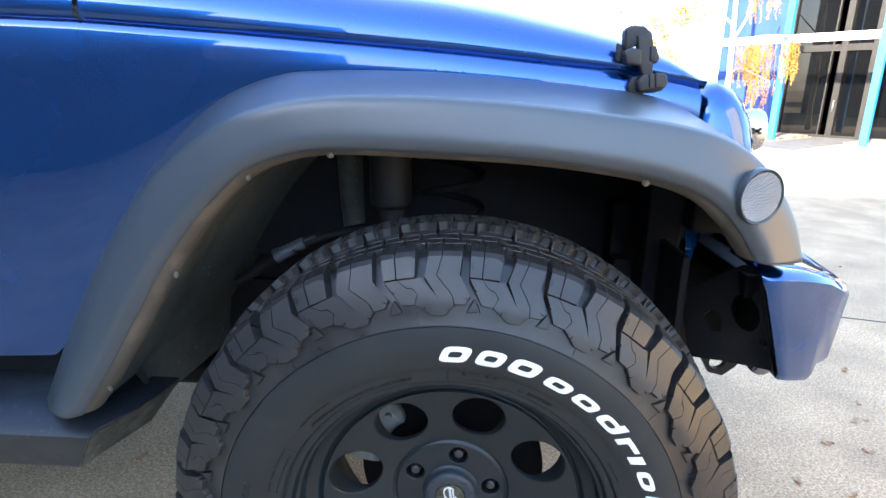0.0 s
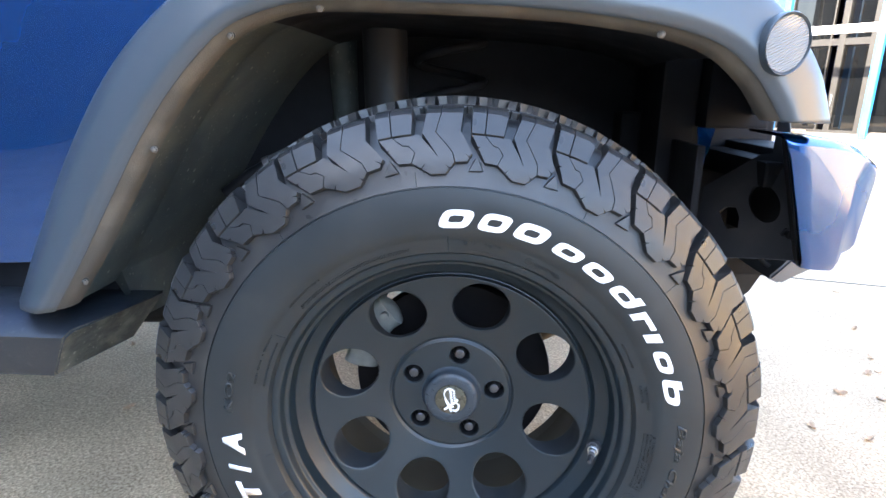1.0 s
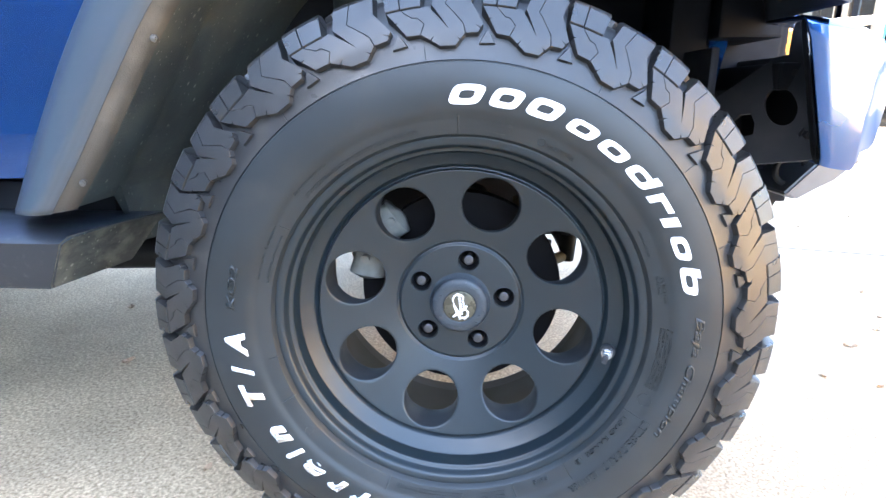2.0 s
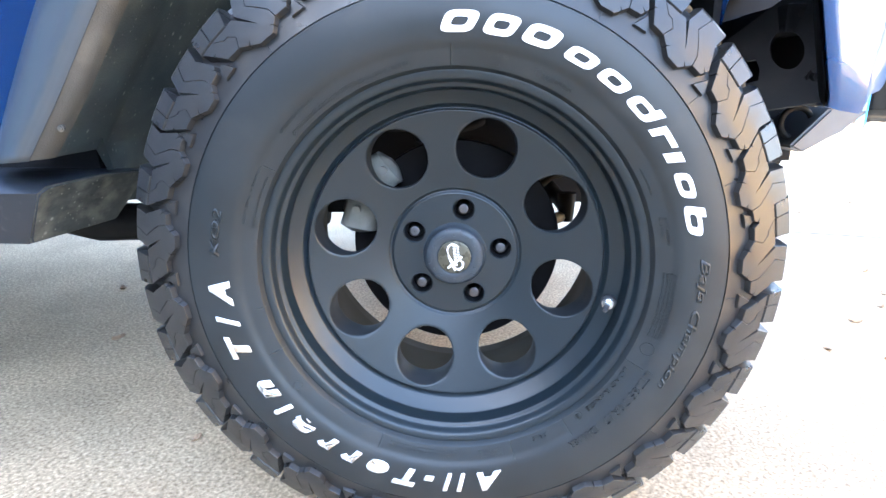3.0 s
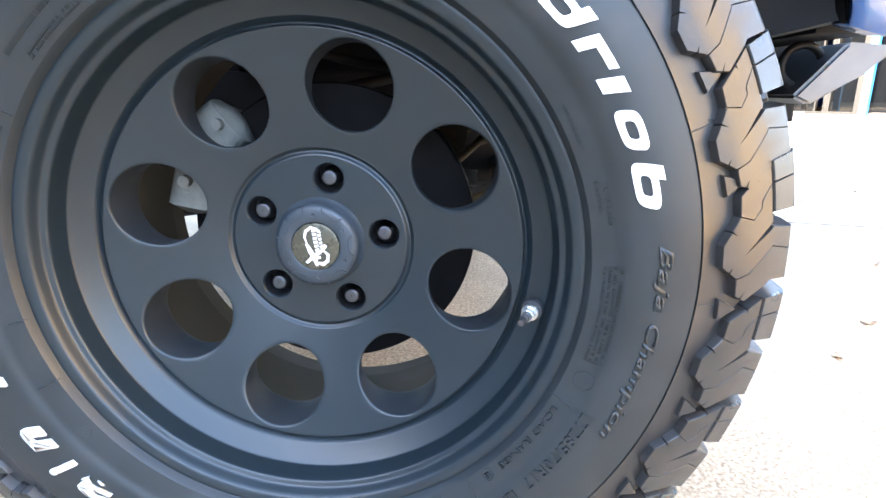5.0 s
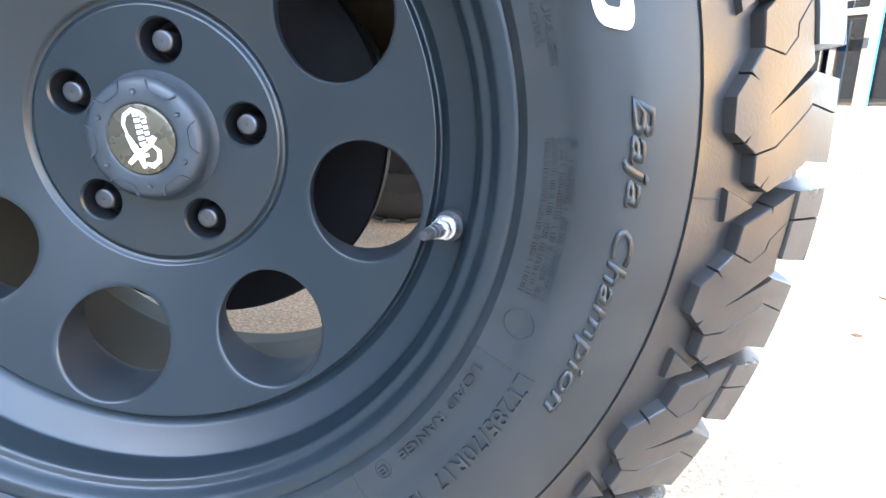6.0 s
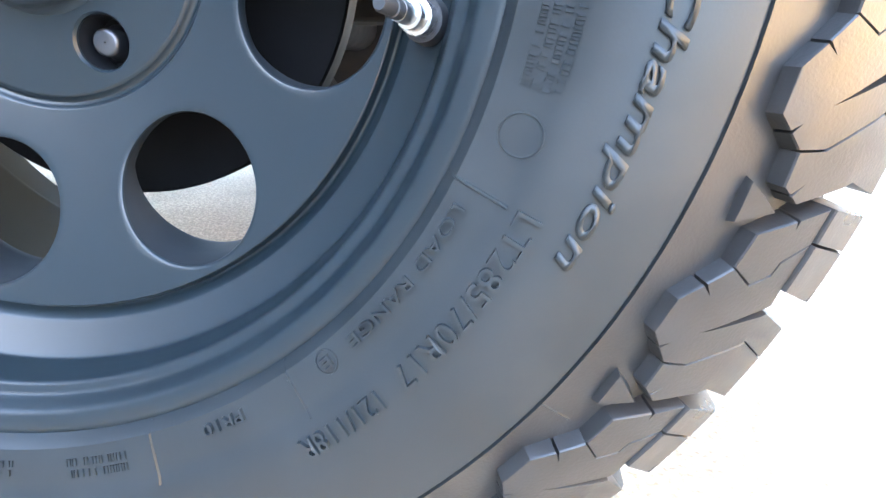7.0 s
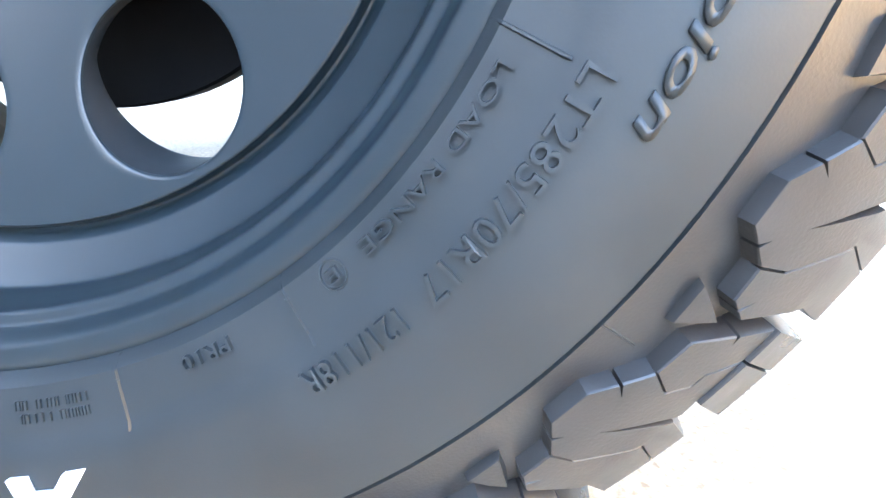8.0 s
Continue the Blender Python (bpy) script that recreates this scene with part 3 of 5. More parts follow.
# centre cap
cap_bm = bmesh.new()
lathe(cap_bm, [(0.0215, 0.0685), (0.0222, 0.0675), (0.0235, 0.0668), (0.0335, 0.0672), (0.0362, 0.0690), (0.0380, 0.0715), (0.0382, 0.0760), (0.0388, 0.0800), (0.0404, 0.0828), (0.0418, 0.0842), (0.0422, 0.0870)], 96)
centre_cap = part("centre_cap", cap_bm, CAP_PAINT, wheel, "grey black centre cap with small screws", smooth=35)
centre_cap.location, centre_cap.scale = (0, 0.0060, 0), (1.055, 1, 1.055)
med_bm = bmesh.new()
lathe(med_bm, [(0.0008, 0.0654), (0.0198, 0.0656), (0.0214, 0.0664), (0.0219, 0.070)], 64)
part("medallion", med_bm, BRASS_GREY, centre_cap, "round olive medallion with a pale emblem", smooth=40)

# emblem: a plain curved sweep with a cross stroke
emb_bm = bmesh.new()


def ribbon(bm, pts, widths, y0, y1):
    """A flat raised stroke through (x, z) points."""
    pts = [Vector(p) for p in pts]
    left, right = [], []
    for i, p in enumerate(pts):
        d = (pts[min(i + 1, len(pts) - 1)] - pts[max(i - 1, 0)]).normalized()
        n = Vector((-d.y, d.x)) * widths[i] / 2
        left.append(p + n)
        right.append(p - n)
    for a in range(len(pts) - 1):
        prism(bm, [left[a], left[a + 1], right[a + 1], right[a]], lambda p: (p.x, y0, p.y), lambda p: (p.x, y1, p.y))


K = 0.000142
STROKES = [([(40, 93), (15, 117), (-20, 127), (-53, 105), (-65, 65), (-53, 27)], [0.0010, 0.0020, 0.0026, 0.0025, 0.0018, 0.0010]),
           ([(-55, 23), (-30, -30), (-5, -80), (7, -123)], [0.0020, 0.0042, 0.0040, 0.0020]),
           ([(67, 13), (40, -25), (-15, -60), (-60, -103)], [0.0034, 0.0026, 0.0036, 0.0026]),
           ([(45, -15), (80, -50), (75, -90), (45, -113), (17, -103)], [0.0010, 0.0026, 0.0030, 0.0034, 0.0020])]
for i, (line, widths) in enumerate(STROKES):
    ribbon(emb_bm, [(x * K, z * K) for x, z in line], widths, 0.0648 - 0.00006 * i, 0.0658)
bmesh.ops.remove_doubles(emb_bm, verts=emb_bm.verts, dist=0.00002)
part("emblem", emb_bm, SILVER_INK, centre_cap, "pale silver emblem shape")
words_bm = bmesh.new()
for i in range(8):                                           # unreadable small words, as bars
    x, z = -16 + 3.2 * i, 105 - 25 * i
    ribbon(words_bm, [(x * K, z * K), ((x + 24) * K, (z + 5) * K)], [0.0023, 0.0023], 0.0645, 0.0658)
    if i < 5:
        ribbon(words_bm, [((x + 34) * K, (z - 4) * K), ((x + 52) * K, z * K)], [0.0022, 0.0022], 0.0645, 0.0658)
tagged(part("emblem_print", words_bm, SILVER_INK, centre_cap, "tiny pale print across the emblem"), kind="stuff")
screw_bm = bmesh.new()
lathe(screw_bm, [(0.0003, 0.0668), (0.0009, 0.0664), (0.0017, 0.0662), (0.0020, 0.0668), (0.0020, 0.0680)], 12)
screw = part("cap_screw", screw_bm, CAP_PAINT, centre_cap, smooth=40)
for i in range(6):
    a = radians(32 + 60 * i)
    if i == 0:
        screw.location = (0.0290 * math.cos(a), 0, 0.0290 * math.sin(a))
    else:
        share("cap_screw", screw.data, centre_cap, Matrix.Translation((0.0290 * math.cos(a), 0, 0.0290 * math.sin(a))))
for i in range(6):
    seg = bmesh.new()
    a0, a1 = 60 * i + 46, 60 * i + 78
    pts = [(0.0365, a0), (0.0318, a0 + 3), (0.0300, a0 + 7), (0.0300, a1 - 7), (0.0318, a1 - 3), (0.0365, a1)]
    ribbon(seg, [(r * math.cos(radians(a)), r * math.sin(radians(a))) for r, a in pts], [0.0009] * 6, 0.0664, 0.0676)
    part("cap_rib", seg, CAP_PAINT, centre_cap)

# valve stem
val = bmesh.new()
v0, v1 = Vector((0.2085, 0.042)), Vector((0.1950, 0.005))


def vp(t):
    p = v0.lerp(v1, t)
    a = radians(-13.8)
    return Vector((p.x * math.cos(a), p.y, p.x * math.sin(a)))


tube(val, [vp(0), vp(0.20), vp(0.21), vp(0.38), vp(0.39), vp(0.62)], [0.0075, 0.0075, 0.0060, 0.0060, 0.0046, 0.0044], 16)
valve_stem = part("valve_stem", val, CHROME, wheel, "bright metal valve stem", smooth=40)
vc = bmesh.new()
tube(vc, [vp(0.60), vp(0.75), vp(0.76), vp(0.95), vp(1.0)], [0.0040, 0.0040, 0.0034, 0.0034, 0.0026], 14)
part("valve_cap", vc, BLACK_RUBBER, valve_stem, "black valve cap", smooth=40)
vg = bmesh.new()
tube(vg, [vp(-0.12), vp(0.04)], [0.0105, 0.0095], 18)
part("valve_grommet", vg, BLACK_RUBBER, valve_stem, smooth=40)

# white raised marks on the sidewall, as plain slanted shapes
W0, W1 = 0.2775, 0.3000


def mark(phi, width, pieces, slant=0.22, r0=W0, r1=W1, mat=LETTER, label="white raised sidewall mark"):
    """pieces: convex quads in a unit box; the box leans with the turn of the tyre."""
    bm = bmesh.new()
    h = r1 - r0
    mid_r = (r0 + r1) / 2
    for quad in pieces:
        a, b2, c, d = [Vector(q) for q in quad]
        n = 3
        grids = []
        for lift in (0.0013, -0.0004):
            g = []
            for j in range(n):
                row = []
                for i in range(n):
                    p = a.lerp(b2, i / (n - 1)).lerp(d.lerp(c, i / (n - 1)), j / (n - 1))
                    x = (p.x - 0.5) * width + (p.y - 0.5) * h * slant * 2
                    row.append(bm.verts.new(on_side(phi + math.degrees(x / mid_r), r0 + h * p.y, lift)))
                g.append(row)
            grids.append(g)
        top, bot = grids
        for j in range(n - 1):
            for i in range(n - 1):
                bm.faces.new((top[j][i], top[j][i + 1], top[j + 1][i + 1], top[j + 1][i]))
        rim = [(0, i) for i in range(n)] + [(j, n - 1) for j in range(1, n)] + [(n - 1, i) for i in range(n - 2, -1, -1)] + [(j, 0) for j in range(n - 2, 0, -1)]
        for (j0, i0), (j1, i1) in zip(rim, rim[1:] + rim[:1]):
            bm.faces.new((top[j0][i0], bot[j0][i0], bot[j1][i1], top[j1][i1]))
    bmesh.ops.remove_doubles(bm, verts=bm.verts, dist=0.00005)
    return part("raised_mark", bm, mat, wheel, label)


def q(x0, y0, x1, y1):
    return ((x0, y0), (x1, y0), (x1, y1), (x0, y1))


def loop(x0, y0, x1, y1, wx, wy, n=20):
    """A closed rounded band inside a box, as quads."""
    cx, cy, ax, ay = (x0 + x1) / 2, (y0 + y1) / 2, (x1 - x0) / 2, (y1 - y0) / 2

    def at(i, sx, sy):
        t = 2 * math.pi * i / n
        c, sn = math.cos(t), math.sin(t)
        e = 0.55
        return (cx + sx * math.copysign(abs(c) ** e, c), cy + sy * math.copysign(abs(sn) ** e, sn))
    return [(at(i, ax, ay), at(i + 1, ax, ay), at(i + 1, ax - wx, ay - wy), at(i, ax - wx, ay - wy)) for i in range(n)]


# plain rounded bands, tall and low, and bars
TALL = loop(0, 0, 1, 1, .27, .30)
LOW = loop(0, 0, 1, .78, .27, .22)
STEP = LOW + [q(.70, .50, 1, 1)]
STEP_BACK = LOW + [q(0, .50, .30, 1)]
STRIPES = [q(0, 0, .34, .78), q(.34, .50, 1, .78)]
BAR = [q(0, 0, 1, .78)]
for a, w, sh in ((88.7, .0370, TALL), (79.7, .0340, TALL), (70.8, .0370, TALL), (60.9, .0350, LOW), (52.2, .0350, LOW), (43.4, .0350, STEP), (35.3, .0270, STRIPES),
                 (30.2, .0120, BAR), (23.2, .0310, LOW), (14.6, .0350, STEP_BACK)):
    mark(90 - a, w, sh)

def moulded(text, phi0, phi1, r0, r1, lift=0.0022, shear=0.0, bold=0.0, mat=None, label="raised black sidewall writing"):
    """Text raised in the rubber along the tyre's turn, heads outwards."""
    cu = bpy.data.curves.new("text", "FONT")
    cu.body, cu.size, cu.shear, cu.offset = text, 1.0, shear, bold
    cu.resolution_u = 3
    tmp = new("text", cu)
    dg = bpy.context.evaluated_depsgraph_get()
    me = bpy.data.meshes.new_from_object(tmp.evaluated_get(dg))
    bpy.data.objects.remove(tmp)
    bm = bmesh.new()
    bm.from_mesh(me)
    bpy.data.meshes.remove(me)
    bmesh.ops.remove_doubles(bm, verts=bm.verts, dist=1e-5)
    xs = [v.co.x for v in bm.verts]
    x0, x1 = min(xs), max(xs)
    hgt = 0.70
    ext = bmesh.ops.extrude_face_region(bm, geom=bm.faces[:])
    high = {e for e in ext["geom"] if isinstance(e, bmesh.types.BMVert)}
    for v in bm.verts:
        t = (v.co.x - x0) / (x1 - x0)
        v.co = on_side(phi0 + (phi1 - phi0) * t, r0 + (r1 - r0) * v.co.y / hgt, lift if v in high else -0.0003)
    return part("moulded_text", bm, mat or RUBBER, wheel, label)


for a, w, ch in ((-79.6, .0340, "A"), (-87.4, .0125, "l"), (-91.0, .0125, "l"), (-96.0, .0140, "-"), (-102.6, .0310, "T"), (-110.2, .0300, "e"), (-118.0, .0255, "r"), (-125.2, .0255, "r"),
                 (-133.2, .0310, "a"), (-139.9, .0125, "i"), (-146.6, .0320, "n"),
                 (-160.6, .0330, "T"), (-167.4, .0190, "/"), (-174.6, .0340, "A")):
    half = math.degrees(w / 2 / 0.289)
    moulded(ch, 90 - a - half, 90 - a + half, W0, W1, 0.0024, 0.30, 0.052, LETTER, "white raised sidewall letter")
moulded("LT285/70R17", 116.2, 134.6, 0.2698, 0.2798)
moulded("121/118R", 136.9, 146.1, 0.2708, 0.2798)
moulded("LOAD RANGE", 118.6, 135.9, 0.2480, 0.2533)
moulded("E", 138.6, 139.7, 0.2482, 0.2530)
moulded("PR10", 150.2, 155.1, 0.2476, 0.2526)
moulded("Baja", 84.7, 95.2, 0.2918, 0.3022, 0.0015, 0.25, 0.018)
moulded("Champion", 97.3, 118.5, 0.2903, 0.3007, 0.0015, 0.25, 0.018)
moulded("TUBELESS", 73.0, 81.0, 0.2565, 0.2600, 0.0010)
moulded("RADIAL", 72.8, 78.7, 0.2510, 0.2545, 0.0010)
moulded("121/118 R", 2.4, 14.0, 0.2560, 0.2605, 0.0010)
moulded("KO2", -85.6, -73.8, 0.2856, 0.2962, 0.0014, 0.25, 0.010)

# fine mould lines across the bead zone
for a, ra, rb in ((-26.55, .2405, .2660), (-53.85, .2405, .2656), (-71.65, .2405, .2659), (90.6, .2405, .2660), (149.4, .2450, .2580), (-154.6, .2405, .2600), (-112.0, .2405, .2620), (-168.7, .2405, .2545)):
    bm = bmesh.new()
    n = 8
    vs = []
    for i in range(n):
        r = ra + (rb - ra) * i / (n - 1)
        vs.append([bm.verts.new(on_side(90 - a + da, r, lf)) for da, lf in ((-0.20, -0.0002), (-0.09, 0.0010), (0.09, 0.0010), (0.20, -0.0002))])
    for x, y in zip(vs, vs[1:]):
        for k in range(3):
            bm.faces.new((x[k], x[k + 1], y[k + 1], y[k]))
    tube(bm, [on_side(90 - a, .2478, 0.0), on_side(90 - a, .2478, 0.0011)], [0.0009, 0.0006], 8)
    part("mould_line", bm, RUBBER, wheel)
for a in (38.0, -4.0, 20.0, -38.5, 62.0, 97.0, 128.0):        # lines across the shoulder
    bm = bmesh.new()
    vs = []
    for i in range(8):
        k = 0.3262 + 0.018 * i / 7
        vs.append([bm.verts.new(on_tyre(BASE, 90 - a + da, k, lf)) for da, lf in ((-0.14, -0.0003), (-0.05, 0.0006), (0.05, 0.0006), (0.14, -0.0003))])
    for x, y in zip(vs, vs[1:]):
        for k in range(3):
            bm.faces.new((x[k], x[k + 1], y[k + 1], y[k]))
    part("mould_line", bm, RUBBER, wheel)
for cx_a, cx_r, rad in ((-20.9, 0.2590, 0.0080), (-49.2, 0.2505, 0.0050), (68.2, 0.2533, 0.0045), (-142.5, 0.2543, 0.0055)):
    ringm = bmesh.new()
    loop = []
    for i in range(28):
        t = 2 * math.pi * i / 28
        row = []
        for rr, lf in ((rad - 0.0006, -0.0002), (rad - 0.0002, 0.0005), (rad + 0.0002, 0.0005), (rad + 0.0006, -0.0002)):
            row.append(ringm.verts.new(on_side(90 - cx_a + math.degrees(rr * math.cos(t) / cx_r), cx_r + rr * math.sin(t), lf)))
        loop.append(row)
    for x, y in zip(loop, loop[1:] + loop[:1]):
        for k in range(3):
            ringm.faces.new((x[k], x[k + 1], y[k + 1], y[k]))
    part("moulded_ring", ringm, RUBBER, wheel)

# small print that cannot be read, as raised bars
rng = random.Random(7)
print_bm = bmesh.new()


def bars(a0, a1, r0, r1, rows):
    for j in range(rows):
        ra = r0 + (r1 - r0) * (j + 0.15) / rows
        rb = r0 + (r1 - r0) * (j + 0.80) / rows
        a = a0
        while a < a1:
            w = rng.uniform(0.12, 0.30)
            if rng.random() < 0.80:
                lf = 0.0010
                quad = [(a, ra), (a + w, ra), (a + w, rb), (a, rb)]
                prism(print_bm, quad, lambda p: on_side(p[0], p[1], lf), lambda p: on_side(p[0], p[1], -0.0003))
            a += w + 0.13


bars(88.4, 107.0, 0.2515, 0.2675, 4)
bars(57.5, 66.5, 0.2490, 0.2530, 1)
bars(6.0, 12.0, 0.2470, 0.2500, 1)
bars(23.5, 31.5, 0.2495, 0.2555, 2)
bars(-48.0, -11.5, 0.2480, 0.2535, 2)
bars(-50.0, -38.0, 0.2600, 0.2650, 1)
bars(-76.5, -60.0, 0.2590, 0.2630, 1)
bars(-77.0, -62.0, 0.2480, 0.2520, 1)
bars(178.0, 199.0, 0.2480, 0.2560, 2)
bars(164.8, 172.0, 0.2480, 0.2580, 2)
bars(-86.0, -74.3, 0.2850, 0.2950, 1)
tagged(part("fine_print", print_bm, RUBBER, wheel, "raised black fine print"), kind="stuff")

# ---- fender flare ----
# stations along the arch: lip (x, z), crease (x, z, y), body edge (x, z, y)
ARCH = [
    ((-.548, .533), (-.657, .527, .112), (-.690, .530, .190)), ((-.495, .607), (-.600, .633, .105), (-.635, .640, .196)),
    ((-.440, .693), (-.535, .745, .098), (-.571, .752, .203)), ((-.385, .778), (-.465, .845, .092), (-.510, .855, .209)),
    ((-.332, .845), (-.395, .915, .088), (-.450, .928, .215)), ((-.277, .897), (-.325, .963, .085), (-.375, .992, .223)),
    ((-.224, .920), (-.255, .993, .085), (-.290, 1.028, .231)), ((-.163, .930), (-.170, 1.008, .085), (-.210, 1.038, .239)),
    ((-.050, .928), (-.050, 1.010, .085), (-.050, 1.038, .255)), ((.070, .923), (.080, 1.003, .085), (.080, 1.030, .268)),
    ((.160, .915), (.190, .992, .085), (.190, 1.019, .279)), ((.243, .902), (.284, .979, .084), (.290, 1.008, .289)),
    ((.305, .882), (.352, .957, .082), (.360, .985, .296)), ((.347, .850), (.400, .920, .080), (.410, .945, .300)),
    ((.372, .818), (.440, .865, .079), (.450, .880, .300)), ((.384, .803), (.463, .803, .079), (.472, .803, .300)),
]
NS = 90
lips = spline([(a[0][0], 0.074, a[0][1]) for a in ARCH], NS)


def bulge(x):
    """How far the flare's upper face stands upright: none at the legs, full over the wheel."""
    return max(0.0, min(1.0, (x + 0.42) / 0.16, (0.40 - x) / 0.10))


creases = spline([(x, 0.0515 + (y - 0.0515) * (1 - 0.55 * bulge(x)), z - 0.003 - 0.004 * bulge(x)) for _, (x, z, y), _ in ARCH], NS)
edges = spline([(a[2][0], a[2][2], a[2][1]) for a in ARCH], NS)


def flare_section(lip, crease, edge):
    """Body edge, top, rounded crease, face, lower roll."""
    foot = lip.lerp(crease, 0.34)
    foot.y = 0.0515
    face_mid = foot.lerp(crease, 0.5)
    face_mid.y = foot.y + (crease.y - foot.y) * 0.34
    c_in = crease.lerp(edge, 0.09)
    top = crease.lerp(edge, 0.50)
    c_out = crease.lerp(foot, 0.14)
    c_out.y -= 0.0025
    mid = (c_in + c_out) / 2 * 0.35 + crease * 0.65
    roll = lip.lerp(crease, 0.19)
    roll.y = 0.0545
    return [edge, top, c_in, mid, c_out, face_mid, foot, roll, Vector((lip.lerp(crease, 0.12).x, 0.0590, lip.lerp(crease, 0.12).z))]


flare_bm = bmesh.new()
rows = []
for a, b2, c in zip(lips, creases, edges):
    sec = flare_section(a, b2, c)
    rows.append([p for p in spline(sec, 41)])
grid = skin(flare_bm, rows)
flare = part("fender_flare", flare_bm, PLASTIC, vehicle, "wide grey black plastic fender flare", smooth=60)
sol = flare.modifiers.new("thickness", "SOLIDIFY")
sol.thickness, sol.offset = 0.0035, 0.0
lip_bm = bmesh.new()
rows = []
for a, b2 in zip(lips, creases):
    row = []
    for t, y in ((0.125, 0.0575), (0.10, 0.0605), (0.05, 0.0655), (0.01, 0.0710), (-0.015, 0.0780), (-0.02, 0.0900), (0.03, 0.0910)):
        q = a.lerp(b2, t)
        row.append(Vector((q.x, y, q.z)))
    rows.append(row)
skin(lip_bm, rows)
part("flare_lip", lip_bm, LIP_PLASTIC, flare, "dusty lower lip with bolts", smooth=60)
for bx, by, bz in ((-.516, .0655, .5735), (-.391, .0655, .759), (-.276, .0655, .899), (-.163, .0655, .9305), (.244, .0655, .902)):
    bolt = bmesh.new()
    lathe(bolt, [(0.0003, -0.0012), (0.0022, -0.0010), (0.0034, -0.0002), (0.0036, 0.001), (0.0048, 0.0012), (0.0048, 0.005)], 14)
    ob = part("bolt", bolt, LIP_PLASTIC, flare, smooth=40)
    ob.location = (bx, by, bz)

# side marker lens in the flare's front end
lens_m = bpy.data.materials.new("clear ribbed lens")
lens_m.use_nodes = True
lb = lens_m.node_tree.nodes["Principled BSDF"]
lb.inputs["Base Color"].default_value = (0.235, 0.222, 0.20, 1)
lb.inputs["Roughness"].default_value = 0.12
lb.inputs["Metallic"].default_value = 0.3
LX, LZ, LY = 0.3800, 0.8900, 0.0490
ring_bm = bmesh.new()
lathe(ring_bm, [(0.0265, 0.002), (0.0285, -0.002), (0.0300, -0.0035), (0.0312, -0.001), (0.0312, 0.010), (0.0270, 0.010)], 48)
lens_ring = part("marker_bezel", ring_bm, PLASTIC, flare, smooth=40)
lens_ring.location, lens_ring.scale, lens_ring.rotation_euler = (LX, LY, LZ), (0.93, 1, 1.14), (0, radians(8), radians(10))
lens_bm = bmesh.new()
rows = []
for j in range(41):
    v = -1 + 2 * j / 40
    half = math.sqrt(max(0.0, 1 - v * v))
    rows.append([Vector((0.0275 * half * (-1 + 2 * i / 24), -0.0045 * (1 - v * v) - (0.0009 if j % 2 else 0.0) + 0.004 * ((-1 + 2 * i / 24) * half) ** 2, 0.0275 * v)) for i in range(25)])
skin(lens_bm, rows)
bmesh.ops.remove_doubles(lens_bm, verts=lens_bm.verts, dist=0.00005)
bmesh.ops.rotate(lens_bm, cent=(0, 0, 0), matrix=Matrix.Rotation(radians(-28), 3, "Y"), verts=lens_bm.verts)
lens = part("marker_lens", lens_bm, lens_m, flare, "round clear ribbed side marker lens")
lens.location, lens.scale, lens.rotation_euler = (LX, LY - 0.001, LZ), (0.93, 1, 1.14), (0, radians(8), radians(10))

# ---- body panels ----


def body_y(x):
    return 0.26 + 0.1 * x


SEAM = [(-3.00, 1.150), (-.671, 1.116), (-.575, 1.113), (-.347, 1.099), (-.008, 1.074), (.249, 1.050), (.355, 1.033), (.385, 1.026)]


def table(tab, x):
    for (x0, v0), (x1, v1) in zip(tab, tab[1:]):
        if x <= x1:
            return v0 + (v1 - v0) * (x - x0) / (x1 - x0)
    return tab[-1][1]


ARCH_LOW = [(-3.00, 0.560), (-.700, 0.560), (-.688, 0.562), (-.640, 0.615), (-.571, 0.735), (-.510, 0.835), (-.450, 0.905), (-.375, 0.970), (-.290, 1.006), (-.210, 1.018), (-.05, 1.018),
            (.08, 1.012), (.19, 1.002), (.29, 0.985), (.36, 0.960), (.385, 0.945)]


def side_panel(x0, x1, n, top_tab, low_tab, roll=0.016):
    bm = bmesh.new()
    rows = []
    for i in range(n):
        x = x0 + (x1 - x0) * i / (n - 1)
        hi, lo, y = table(top_tab, x) - 0.004, table(low_tab, x), body_y(x)
        row = [Vector((x, y + 0.010, lo - 0.002)), Vector((x, y, lo))]
        for k in range(1, 9):
            row.append(Vector((x, y - 0.004 * math.sin(math.pi * k / 9), lo + (hi - roll - lo) * k / 8)))
        for k in range(1, 7):
            a = k / 6 * math.pi / 2
            row.append(Vector((x, y + roll * 1.3 * (1 - math.cos(a)), hi - roll + roll * math.sin(a))))
        row.append(Vector((x, y + roll * 1.3 + 0.004, hi - 0.012)))
        rows.append(row)
    skin(bm, rows)
    return bm


part("front_fender", side_panel(-3.00, 0.385, 120, SEAM, ARCH_LOW), BLUE, vehicle, "glossy deep blue fender side", smooth=40)
HOOD_H = [(-3.0, .125), (-.5, .112), (-.05, .100), (.066, .092), (.20, .074), (.263, .063), (.332, .048), (.365, .030), (.385, .012), (.395, .002)]
MID = 0.90


